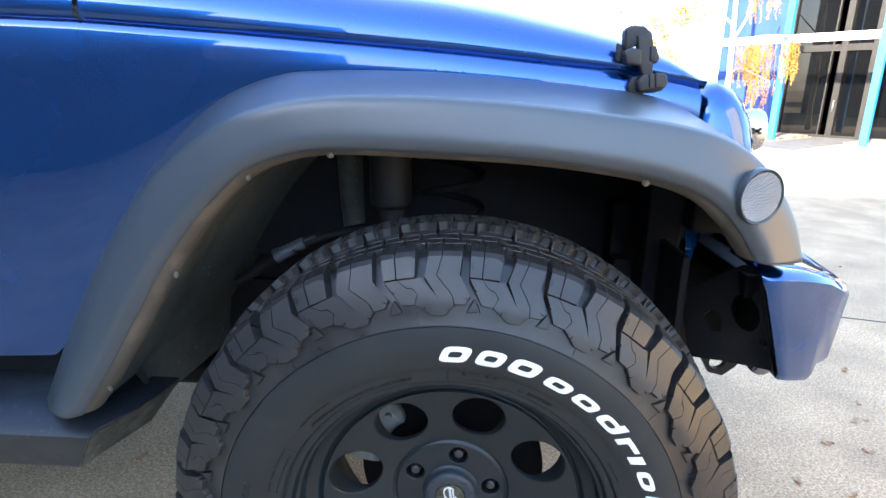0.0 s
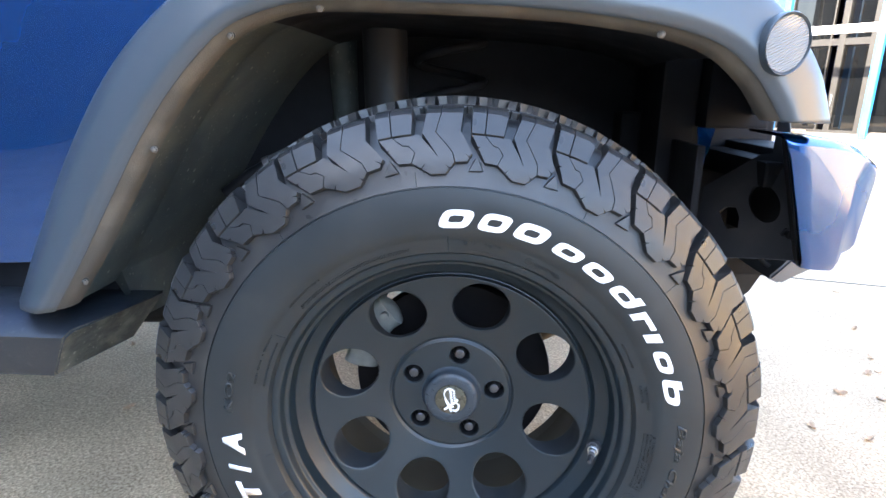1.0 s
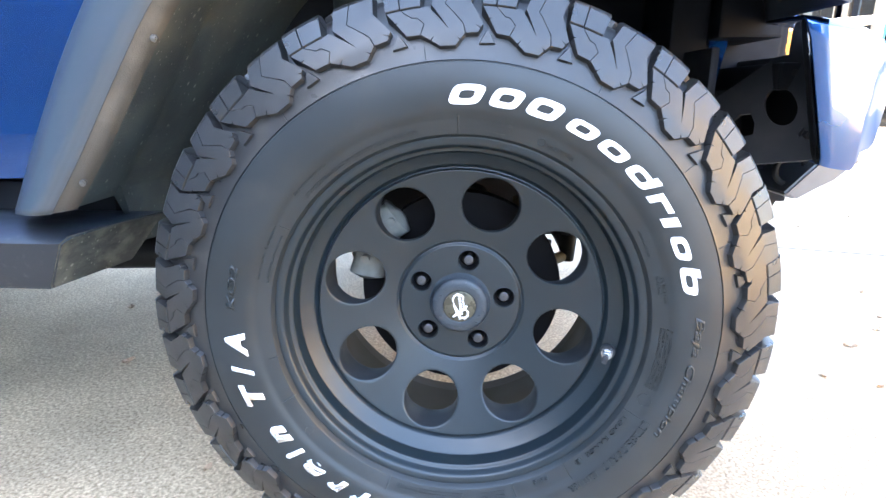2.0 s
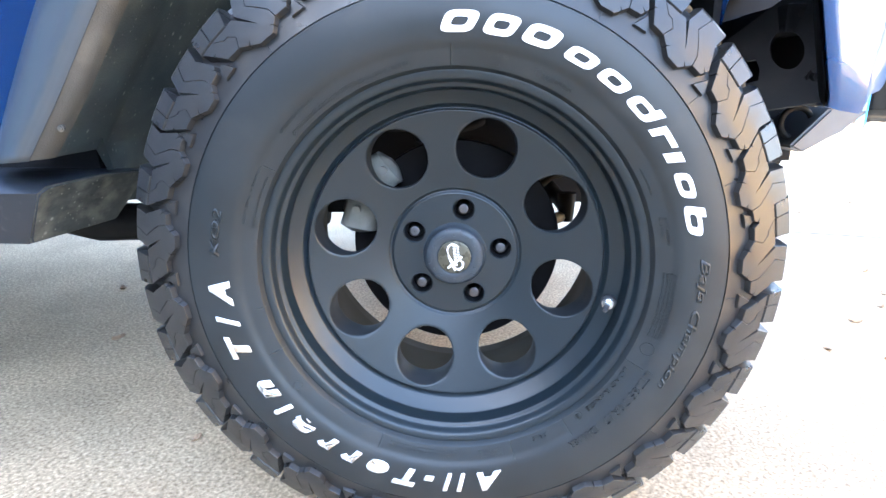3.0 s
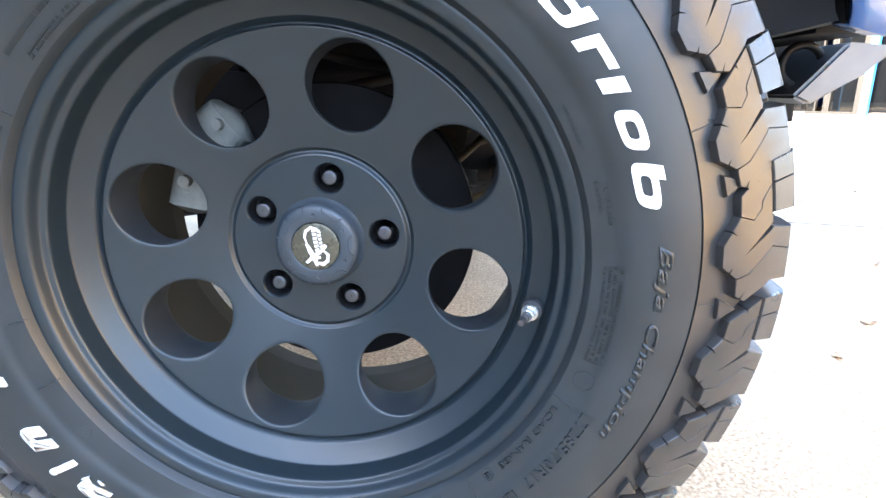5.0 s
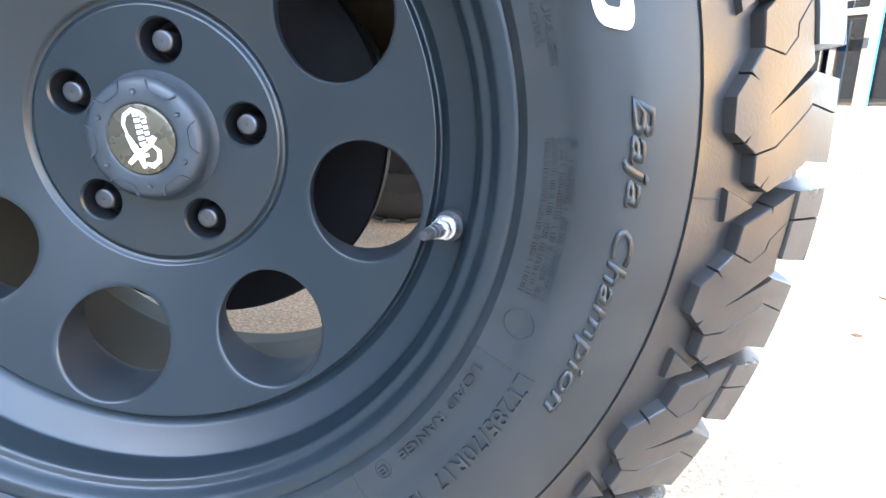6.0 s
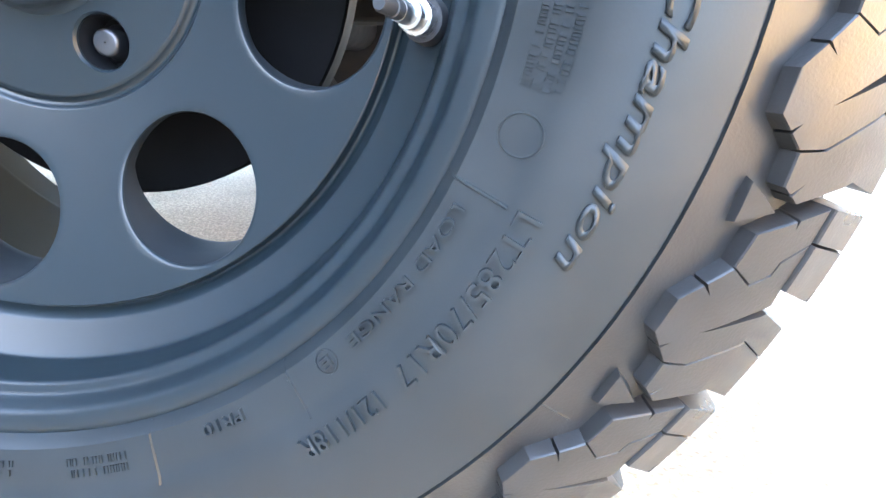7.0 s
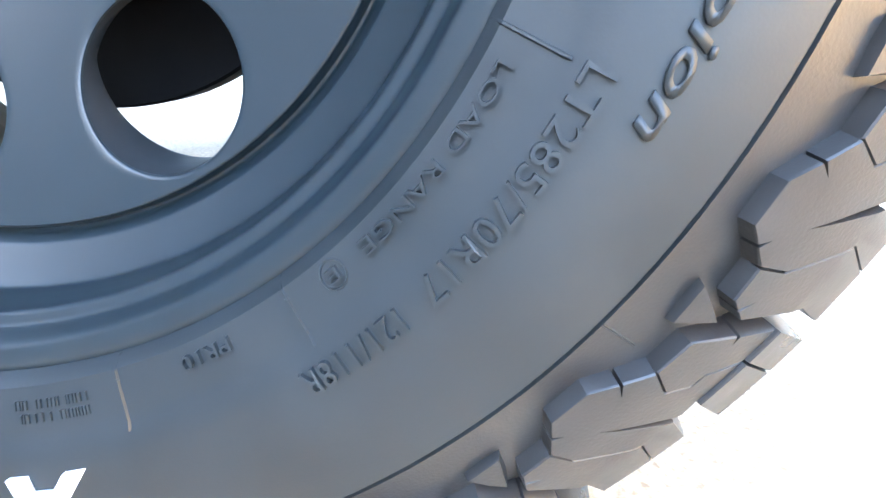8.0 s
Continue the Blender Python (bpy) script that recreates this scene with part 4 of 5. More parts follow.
def hood_panel(x0, x1, n, gap=0.004):
    bm = bmesh.new()
    rows = []
    for i in range(n):
        x = x0 + (x1 - x0) * i / (n - 1)
        z, y, h = table(SEAM, x) + gap, body_y(x) + 0.006, table(HOOD_H, x)
        prof = [(0.012, -0.012), (0.001, -0.002), (0.0, 0.05), (0.004, 0.20), (0.014, 0.38), (0.032, 0.55), (0.060, 0.69), (0.10, 0.80), (0.16, 0.90), (0.25, 0.98), (0.40, 1.05)]
        row = [Vector((x, y + dy, z + (v * h if v > 0 else v))) for dy, v in prof]
        row += [Vector((x, 2 * MID - p.y, p.z)) for p in row[::-1]]
        rows.append(row)
    skin(bm, rows)
    return bm


part("hood", hood_panel(-0.571, 0.395, 80), BLUE, vehicle, "glossy deep blue hood", smooth=50)
part("cowl", hood_panel(-3.00, -0.579, 24), BLUE, vehicle, smooth=50)
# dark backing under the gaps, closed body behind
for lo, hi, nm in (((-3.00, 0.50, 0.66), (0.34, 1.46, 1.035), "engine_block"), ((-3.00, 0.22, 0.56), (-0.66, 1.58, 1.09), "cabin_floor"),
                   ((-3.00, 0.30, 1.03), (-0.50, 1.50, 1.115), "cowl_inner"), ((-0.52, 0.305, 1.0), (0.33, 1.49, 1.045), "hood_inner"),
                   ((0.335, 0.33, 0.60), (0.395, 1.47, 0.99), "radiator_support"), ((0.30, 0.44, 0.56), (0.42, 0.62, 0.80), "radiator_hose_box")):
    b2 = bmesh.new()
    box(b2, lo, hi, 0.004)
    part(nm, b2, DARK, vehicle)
for lo, hi, nm, mt in (((-3.00, 1.50, 0.56), (-0.62, 1.56, 1.12), "far_door_side", BLUE), ((-0.62, 1.50, 0.98), (0.36, 1.54, 1.05), "far_fender", BLUE),
                       ((-0.60, 1.54, 0.98), (0.42, 1.73, 1.02), "far_flare", PLASTIC)):
    b2 = bmesh.new()
    box(b2, lo, hi, 0.01)
    part(nm, b2, mt, vehicle)

# grille shell with rounded shoulders
gr_bm = bmesh.new()
rows = []
for y, w in ((0.335, 0.0), (0.345, 0.55), (0.37, 0.85), (0.42, 1.0), (0.90, 1.0), (1.38, 1.0), (1.43, 0.85), (1.455, 0.55), (1.465, 0.0)):
    s = 0.72 + 0.28 * w
    prof = [(0.400, 0.985), (0.408, 1.012), (0.422, 1.028), (0.440, 1.035), (0.468, 1.024), (0.490, 1.003), (0.508, 0.970), (0.520, 0.930), (0.524, 0.88), (0.520, 0.82), (0.40, 0.82)]
    rows.append([Vector((0.40 + (x - 0.40) * (0.55 + 0.45 * w), y, 0.86 + (z - 0.86) * s)) for x, z in prof])
skin(gr_bm, rows, closed=True)
for row_i in (0, -1):
    gr_bm.faces.new([v for v in gr_bm.verts[:11]] if row_i == 0 else [v for v in gr_bm.verts[-11:]])
part("grille_shell", gr_bm, BLUE, vehicle, "rounded blue grille shell", smooth=60)

# auxiliary lamp in front of the grille
lamp_bm = bmesh.new()
lathe(lamp_bm, [(0.001, -0.030), (0.040, -0.030), (0.052, -0.026), (0.056, -0.018), (0.056, 0.000), (0.050, 0.020), (0.03, 0.045), (0.001, 0.050)], 40)
bmesh.ops.rotate(lamp_bm, cent=(0, 0, 0), matrix=Matrix.Rotation(radians(90), 3, "Z"), verts=lamp_bm.verts)
lamp = part("auxiliary_lamp", lamp_bm, CHROME, vehicle, "round bright auxiliary lamp with a marked cover", smooth=40)
lamp.location, lamp.scale = (0.560, 0.500, 0.942), (0.8, 0.62, 0.72)
bars_bm = bmesh.new()
for a in (35, -35):
    box(bars_bm, (-0.012, -0.058, -0.003), (0.012, -0.055, 0.003), 0, Matrix.Rotation(radians(a), 4, "Y"))
mark = part("cover_mark", bars_bm, FRAME_DARK, lamp)

# hood latch
latch = new("hood_latch")
latch.parent = vehicle
latch["label"] = "black rubber hood latch on the fender seam"
latch.location = (0.288, body_y(0.288) - 0.004, 1.022)
TILT = Matrix.Rotation(radians(-9), 4, "Y")


def latch_part(nm, outline, y0, y1, bevel=0.003, label=""):
    """A moulded piece: outline in the panel's plane, from depth y0 to y1."""
    b3 = bmesh.new()
    prism(b3, outline, lambda p: (p[0], y0, p[1]), lambda p: (p[0], y1, p[1]))
    bmesh.ops.bevel(b3, geom=b3.edges[:], offset=bevel, segments=3, affect="EDGES", profile=0.6)
    bmesh.ops.transform(b3, matrix=TILT, verts=b3.verts)
    return part(nm, b3, BLACK_RUBBER, latch, label, smooth=45)


latch_part("latch_pad", [(-0.024, -0.012), (0.026, -0.012), (0.030, -0.006), (0.026, 0.014), (-0.018, 0.016), (-0.026, 0.004)], -0.010, 0.010, 0.003)
latch_part("latch_base", [(-0.014, -0.008), (0.024, -0.008), (0.030, 0.000), (0.028, 0.014), (-0.006, 0.018), (-0.016, 0.010)], -0.030, -0.004, 0.004, "rubber foot of the latch")
for x0 in (0.001, 0.010):
    latch_part("latch_rib", [(x0, -0.004), (x0 + 0.007, -0.004), (x0 + 0.007, 0.016), (x0, 0.017)], -0.033, -0.028, 0.0012)
latch_part("latch_strap", [(-0.004, 0.012), (0.012, 0.012), (0.009, 0.030), (0.010, 0.076), (-0.010, 0.076), (-0.009, 0.030)], -0.018, -0.002, 0.003, "narrow rubber strap")
latch_part("latch_catch", [(-0.030, 0.036), (-0.006, 0.030), (-0.005, 0.054), (-0.022, 0.060), (-0.032, 0.054)], -0.024, 0.004, 0.004)
latch_part("latch_catch", [(0.006, 0.036), (0.017, 0.030), (0.022, 0.038), (0.018, 0.056), (0.008, 0.058)], -0.020, 0.004, 0.003)
latch_part("latch_top", [(-0.028, 0.056), (-0.006, 0.062), (-0.004, 0.070), (0.006, 0.070), (0.008, 0.058), (0.016, 0.054), (0.014, 0.076), (0.004, 0.088), (-0.018, 0.092), (-0.026, 0.086)], -0.014, 0.012, 0.004, "rounded rubber head")
latch_part("hood_hook", [(-0.040, 0.046), (-0.034, 0.040), (-0.026, 0.064), (-0.036, 0.070)], -0.002, 0.006, 0.0015)

# ---- wheel well ----
liner_bm = bmesh.new()
rows = [[Vector((-0.552, 0.071, 0.534)), Vector((-0.536, 0.180, 0.553)), Vector((-0.556, 0.240, 0.450)), Vector((-0.558, 0.250, 0.444)), Vector((-0.562, 0.36, 0.432)), Vector((-0.56, 0.57, 0.42))]]
for a, b2 in list(zip(lips, creases))[:74]:
    o = a.lerp(b2, 0.05)
    rows.append([Vector((o.x, 0.071, o.z)), Vector((o.x + 0.004, 0.180, o.z + 0.003)), Vector((o.x - 0.004, 0.205, o.z + 0.006)), Vector((o.x - 0.004, 0.22, o.z + 0.006)), Vector((o.x + 0.004, 0.36, o.z + 0.004)), Vector((o.x + 0.01, 0.57, o.z))])
skin(liner_bm, rows[:36])
part("wheel_well_liner", liner_bm, LINER, vehicle, "black plastic wheel well liner speckled with mud", smooth=40)
# continues the liner; the well's shade is put into this darker colour
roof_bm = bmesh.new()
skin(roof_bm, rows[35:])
part("wheel_well_roof", roof_bm, DARK, vehicle, "wheel well roof with shade put into its dark colour", smooth=40)
# inner wall likewise coloured dark for the shade deep in the well
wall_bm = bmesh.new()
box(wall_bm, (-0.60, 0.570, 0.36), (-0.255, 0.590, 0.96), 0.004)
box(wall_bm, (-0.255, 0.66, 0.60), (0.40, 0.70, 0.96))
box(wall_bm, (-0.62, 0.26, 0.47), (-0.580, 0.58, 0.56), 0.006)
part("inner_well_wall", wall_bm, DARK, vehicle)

# ---- side step ----
step_bm = bmesh.new()
sec = [(0.064, 0.487), (0.067, 0.479), (0.090, 0.416), (0.096, 0.408), (0.215, 0.420), (0.235, 0.500), (0.125, 0.505), (0.075, 0.496)]
fx = {0.487: -0.560, 0.479: -0.564, 0.416: -0.604, 0.408: -0.610, 0.420: -0.556, 0.500: -0.500, 0.505: -0.512, 0.496: -0.553}
prism(step_bm, sec, lambda p: (fx[p[1]], p[0], p[1]), lambda p: (-3.00, p[0], p[1]))
bmesh.ops.bevel(step_bm, geom=[e for e in step_bm.edges if all(v.co.x > -1 for v in e.verts)], offset=0.003, segments=2, affect="EDGES")
side_step = part("side_step", step_bm, STEP_PLASTIC, vehicle, "grey black side step with scuffed end", smooth=40)
side_step.data.materials.append(SCUFFED)
for f in side_step.data.polygons:
    if f.normal.x > 0.35:
        f.material_index = 1
rock_bm = bmesh.new()
box(rock_bm, (-3.00, 0.235, 0.455), (-0.585, 0.60, 0.548), 0.008)
part("rocker_panel", rock_bm, DARK, vehicle, smooth=40)

# ---- front bumper ----
COLS = [((.408, .066, .781), (.485, .122, .604)), ((.440, .076, .779), (.503, .128, .600)), ((.480, .088, .775), (.522, .135, .597)), ((.522, .107, .765), (.538, .141, .595)),
        ((.540, .116, .756), (.541, .142, .597)), ((.545, .119, .753), (.546, .144, .617)), ((.563, .130, .744), (.564, .150, .624)), ((.578, .155, .742), (.572, .185, .626)),
        ((.600, .300, .742), (.586, .32, .63)), ((.640, .90, .742), (.625, .90, .63)), ((.600, 1.50, .742), (.586, 1.48, .63)), ((.562, 1.666, .744), (.556, 1.638, .622)), ((.414, 1.729, .776), (.466, 1.70, .602))]
bum_bm = bmesh.new()
rows = []
for t0, b0 in COLS:
    t, b2 = Vector(t0), Vector(b0)
    inw = (Vector((0.40, 0.90, t.z)) - t)
    inw = Vector((inw.x, inw.y, 0)).normalized()
    rows.append([t + inw * 0.10 + Vector((0, 0, 0.004)), t + inw * 0.016 + Vector((0, 0, 0.002)), t + inw * 0.006 + Vector((0, 0, -0.001)), t + inw * 0.001 + Vector((0, 0, -0.007)),
                 t.lerp(b2, 0.12), t.lerp(b2, 0.5), t.lerp(b2, 0.94), b2 + inw * 0.003, b2 + inw * 0.03 + Vector((0, 0, 0.004))])
skin(bum_bm, rows)
bumper = part("front_bumper", bum_bm, BLUE, vehicle, "blue painted stub end of a steel front bumper", smooth=40)
sol = bumper.modifiers.new("thickness", "SOLIDIFY")
sol.thickness, sol.offset = 0.004, 1.0
edge_bm = bmesh.new()
skin(edge_bm, [[Vector((.405, .067, .783)), Vector((.482, .123, .602))], [Vector((.416, .095, .780)), Vector((.490, .150, .602))]])
part("bumper_edge", edge_bm, BRACKET, bumper)

plate_bm = bmesh.new()
outer = [(.395, .640), (.404, .688), (.464, .745), (.475, .748), (.482, .795), (.492, .798), (.495, .606), (.441, .593), (.400, .580)]


def bracket_y(x, z=0.675):
    return 0.203 - 1.13 * (x - 0.464) + 0.43 * (z - 0.675)


def hole_ring(cx, cz, rx, rz, n=24):
    return [(cx + rx * math.cos(2 * math.pi * i / n), cz + rz * math.sin(2 * math.pi * i / n)) for i in range(n)]


slot = [(.419, .653), (.426, .662), (.437, .664), (.440, .650), (.438, .634), (.426, .630)]
loops = [[plate_bm.verts.new((x, bracket_y(x, z), z)) for x, z in q] for q in (outer, hole_ring(.465, .675, .0150, .0265), slot)]
es = [plate_bm.edges.new((q[i], q[(i + 1) % len(q)])) for q in loops for i in range(len(q))]
bmesh.ops.triangle_fill(plate_bm, edges=es, use_beauty=True)
plate = part("bumper_bracket", plate_bm, BRACKET, vehicle, "black steel bumper bracket with a round hole")
sol = plate.modifiers.new("thickness", "SOLIDIFY")
sol.thickness = 0.006
for bx, bz in ((.483, .639), (.474, .724)):
    b2 = bmesh.new()
    lathe(b2, [(0.0003, -0.010), (0.005, -0.010), (0.0062, -0.008), (0.0062, 0.0), (0.010, 0.0), (0.010, 0.003)], 6)
    ob = part("bracket_bolt", b2, BRACKET, plate)
    ob.location = (bx, bracket_y(bx, bz) - 0.003, bz)
# the wide box at z 0.63 to 0.815 is added to block bright ground behind
for lo, hi, nm in (((0.30, 0.40, 0.50), (0.60, 0.54, 0.70), "frame_horn"), ((-3.0, 0.56, 0.39), (0.34, 0.64, 0.58), "frame_rail"), ((0.40, 0.45, 0.630), (0.575, 1.5, 0.815), "front_gap_blocker"), ((0.455, 0.20, 0.700), (0.55, 0.46, 0.738), "bumper_core"), ((0.43, 0.47, 0.70), (0.595, 0.60, 0.835), "frame_end"), ((0.500, 0.20, 0.60), (0.57, 0.46, 0.752), "bumper_web"), ((0.40, 0.30, 0.78), (0.50, 0.60, 0.90), "headlight_bucket"),
                   ((0.36, 0.215, 0.60), (0.372, 0.47, 0.76), "air_deflector")):
    b2 = bmesh.new()
    box(b2, lo, hi, 0.005)
    part(nm, b2, DARK, vehicle)
tow_bm = bmesh.new()
outer = [(.505, .520), (.520, .470), (.545, .425), (.575, .418), (.600, .440), (.630, .500), (.600, .520)]
hole = [(.561 + .017 * math.cos(a), .450 + .017 * math.sin(a)) for a in [2 * math.pi * i / 20 for i in range(20)]]
ov = [tow_bm.verts.new((x, .49, z)) for x, z in outer]
hv = [tow_bm.verts.new((x, .49, z)) for x, z in hole]
es = [tow_bm.edges.new((ov[i], ov[(i + 1) % len(ov)])) for i in range(len(ov))] + [tow_bm.edges.new((hv[i], hv[(i + 1) % 20])) for i in range(20)]
bmesh.ops.triangle_fill(tow_bm, edges=es, use_beauty=True)
tow = part("tow_plate", tow_bm, BRACKET, vehicle, "dark steel tow plate with a shackle hole")
sol = tow.modifiers.new("thickness", "SOLIDIFY")
sol.thickness = 0.014

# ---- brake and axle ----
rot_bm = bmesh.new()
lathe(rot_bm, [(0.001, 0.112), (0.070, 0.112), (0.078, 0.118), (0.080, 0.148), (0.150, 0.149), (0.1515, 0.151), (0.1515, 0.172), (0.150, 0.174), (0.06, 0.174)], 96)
part("brake_rotor", rot_bm, ROTOR, wheel, "brake rotor with shade put into its dark colour", smooth=30)
axle_bm = bmesh.new()
tube(axle_bm, [(0, 0.17, AX), (0, 0.25, AX), (0, 0.30, AX), (0, 1.5, AX)], [0.075, 0.07, 0.042, 0.042], 20)
tube(axle_bm, [(0.05, 0.9, AX - 0.02), (0.05, 1.15, AX - 0.02)], [0.12, 0.12], 20)
part("front_axle", axle_bm, DARK, vehicle, smooth=40)
floor_bm = bmesh.new()
box(floor_bm, (-3.0, 0.6, 0.52), (0.30, 1.3, 0.70))
box(floor_bm, (-3.0, 0.26, 0.43), (-0.66, 1.52, 0.60))
part("underbody", floor_bm, DARK, vehicle)
far_wheel_bm = bmesh.new()
lathe(far_wheel_bm, [(0.10, 1.62), (0.22, 1.60), (0.238, 1.555), (0.30, 1.53), (0.36, 1.54), (0.398, 1.57), (0.402, 1.60), (0.402, 1.74), (0.39, 1.78), (0.34, 1.815), (0.28, 1.82), (0.238, 1.80), (0.20, 1.74), (0.10, 1.72)], 72, zc=AX)
for i in range(40):
    a = 2 * math.pi * i / 40
    for y0 in (1.548, 1.62, 1.69, 1.745):
        box(far_wheel_bm, (-0.024, y0, 0.39), (0.024, y0 + 0.056, 0.4015), 0, Matrix.Translation((0, 0, AX)) @ Matrix.Rotation(a + y0 * 3, 4, "Y"))
part("far_wheel", far_wheel_bm, TREAD, vehicle, smooth=30)

# ---- building ----
BX = Matrix(((0.642, 0.766, 0, 6.21), (-0.766, 0.642, 0, 11.83), (0, 0, 1, 0), (0, 0, 0, 1)))
building = thing("office_building", "blue office building with glass doors and a white beam", "building")
building.matrix_world = BX


def bpart(name, lo, hi, mat, bevel=0.01, label=""):
    b3 = bmesh.new()
    box(b3, lo, hi, bevel)
    return part(name, b3, mat, building, label)


for u in (0.0, 1.66, 3.4, 5.2):
    bpart("post", (u, -0.06, 0), (u + 0.12, 0.06, 4.2), POST_BLUE, 0.006)
bpart("beam", (-2.05, -0.05, 1.93), (7.0, 0.10, 2.08), WHITE_PAINT, 0.006, "white horizontal beam")
bpart("side_wall", (-2.15, 1.60, 0), (-0.62, 1.95, 4.6), WALL_BLUE, 0.01, "dark blue painted wall")
bpart("upper_wall", (-0.62, 1.80, 3.3), (7.0, 2.0, 4.6), WALL_BLUE)
bpart("roof", (-2.3, -0.4, 4.5), (7.2, 8.0, 4.75), WHITE_PAINT)
bpart("back_wall", (-2.15, 7.6, 0), (7.0, 7.8, 4.5), WALL_BLUE)
bpart("end_wall", (-2.15, 1.95, 0), (-1.9, 7.6, 4.5), WALL_BLUE)
bpart("end_wall", (6.8, 0.0, 0), (7.0, 7.6, 4.5), WALL_BLUE)
for u0, u1 in ((-0.58, 0.25), (0.54, 1.00), (1.10, 2.2), (2.3, 3.6), (3.7, 5.0), (5.1, 6.7)):
    bpart("glass_pane", (u0, 1.80, 0.06), (u1, 1.815, 1.84), DARK_GLASS, 0)
    bpart("glass_pane", (u0, 1.80, 1.98), (u1, 1.815, 3.3), DARK_GLASS, 0)
for u0, u1 in ((-0.62, -0.58), (0.25, 0.28), (0.42, 0.54), (1.00, 1.10), (2.2, 2.3), (3.6, 3.7), (5.0, 5.1)):
    bpart("mullion", (u0, 1.74, 0), (u1, 1.84, 3.3), FRAME_DARK, 0.006)
bpart("transom", (-0.6, 1.75, 1.84), (6.8, 1.83, 1.98), FRAME_DARK, 0.006)
bpart("sill", (-0.6, 1.75, 0), (6.8, 1.83, 0.06), FRAME_DARK, 0.006)
hd = bmesh.new()
tube(hd, [(0.50, 1.745, 0.56), (0.50, 1.69, 0.57), (0.50, 1.68, 0.60), (0.50, 1.68, 0.78), (0.50, 1.69, 0.81), (0.50, 1.745, 0.82)], 0.012, 10)
part("door_handle", hd, CHROME, building, "bright curved door handle", smooth=60)

# ---- more of the running gear ----
cal_bm = bmesh.new()
rows = []
for i in range(15):
    t = i / 14
    a = radians(126 + 46 * t)
    swell = min(1.0, 0.35 + 2.2 * math.sin(math.pi * t) ** 0.7)
    rc, yc = 0.146 + 0.004 * math.sin(6 * t), 0.136
    row = []
    for k in range(20):
        u = 2 * math.pi * k / 20
        c, sn = math.cos(u), math.sin(u)
        rr = rc + 0.027 * swell * math.copysign(abs(c) ** 0.6, c)
        yy = yc + 0.019 * swell * math.copysign(abs(sn) ** 0.6, sn)
        row.append(Vector((rr * math.cos(a), yy, rr * math.sin(a))))
    rows.append(row)
grid = skin(cal_bm, rows, closed=True)
cal_bm.faces.new(grid[0])
cal_bm.faces.new(grid[-1])
caliper = part("brake_caliper", cal_bm, CAST, wheel, "weathered pale cast brake caliper", smooth=50)
bridge = bmesh.new()
rows = []
for i in range(9):
    a = radians(134 + 30 * i / 8)
    rows.append([Vector((r * math.cos(a), y, r * math.sin(a))) for r, y in ((0.158, 0.142), (0.170, 0.146), (0.176, 0.160), (0.176, 0.205), (0.168, 0.222), (0.156, 0.222), (0.157, 0.190))])
grid = skin(bridge, rows, closed=True)
bridge.faces.new(grid[0])
bridge.faces.new(grid[-1])
part("caliper_bridge", bridge, CAST, caliper, smooth=40)
for a in (132, 158):
    b2 = bmesh.new()
    tube(b2, [(0.150 * math.cos(radians(a)), 0.108, 0.150 * math.sin(radians(a))), (0.150 * math.cos(radians(a)), 0.120, 0.150 * math.sin(radians(a)))], 0.006, 10)
    part("caliper_bolt", b2, CAST, caliper, smooth=40)
kn = bmesh.new()
box(kn, (-0.05, 0.18, 0.30), (0.05, 0.28, 0.52), 0.02)
part("steering_knuckle", kn, DARK, vehicle, smooth=50)
arm = bmesh.new()
tube(arm, [(0.03, 0.22, 0.40), (0.09, 0.26, 0.395), (0.14, 0.30, 0.40), (0.19, 0.33, 0.41)], [0.016, 0.013, 0.011, 0.010], 10)
part("steering_arm", arm, RUSTY, vehicle, "rusty steering arm", smooth=50)
web = bmesh.new()
prism(web, [(0.085, 0.522), (0.160, 0.520), (0.162, 0.498), (0.141, 0.497), (0.136, 0.456), (0.126, 0.468), (0.112, 0.498), (0.088, 0.502)], lambda p: (p[0], 0.296, p[1]), lambda p: (p[0], 0.306, p[1]))
bmesh.ops.bevel(web, geom=web.edges[:], offset=0.002, segments=2, affect="EDGES")
part("link_bracket", web, RUSTY, vehicle, "rusty bracket on the axle", smooth=40)
pin = bmesh.new()
tube(pin, [(0.128, 0.292, 0.462), (0.142, 0.292, 0.470), (0.156, 0.292, 0.483), (0.172, 0.292, 0.492)], [0.008, 0.005, 0.005, 0.009], 10)
part("link_pin", pin, RUSTY, vehicle, "rusty link pin", smooth=50)
tie = bmesh.new()
tube(tie, [(0.19, 0.33, 0.40), (0.19, 0.33, 0.45)], [0.013, 0.017], 10)
tube(tie, [(0.19, 0.33, 0.422), (0.20, 1.45, 0.43)], 0.014, 10)
part("tie_rod", tie, BRACKET, vehicle, smooth=50)
link = bmesh.new()
tube(link, [(0.115, 0.30, 0.40), (0.115, 0.32, 0.60)], 0.009, 8)
tube(link, [(0.085, 0.30, 0.44), (0.155, 0.30, 0.435)], 0.011, 8)
part("sway_bar_link", link, CAST, vehicle, smooth=50)
ca = bmesh.new()
tube(ca, [(-1.10, 0.62, 0.36), (-0.85, 0.60, 0.325), (-0.62, 0.58, 0.335), (-0.30, 0.56, 0.37)], [0.035, 0.045, 0.042, 0.035], 12)
part("control_arm", ca, BRACKET, vehicle, smooth=50)
shock = bmesh.new()
tube(shock, [(-0.136, 0.40, 0.96), (-0.134, 0.40, 0.80), (-0.133, 0.40, 0.79), (-0.125, 0.39, 0.55)], [0.040, 0.040, 0.028, 0.028], 18)
part("shock_absorber", shock, SHOCK, vehicle, "dusty black shock absorber", smooth=40)
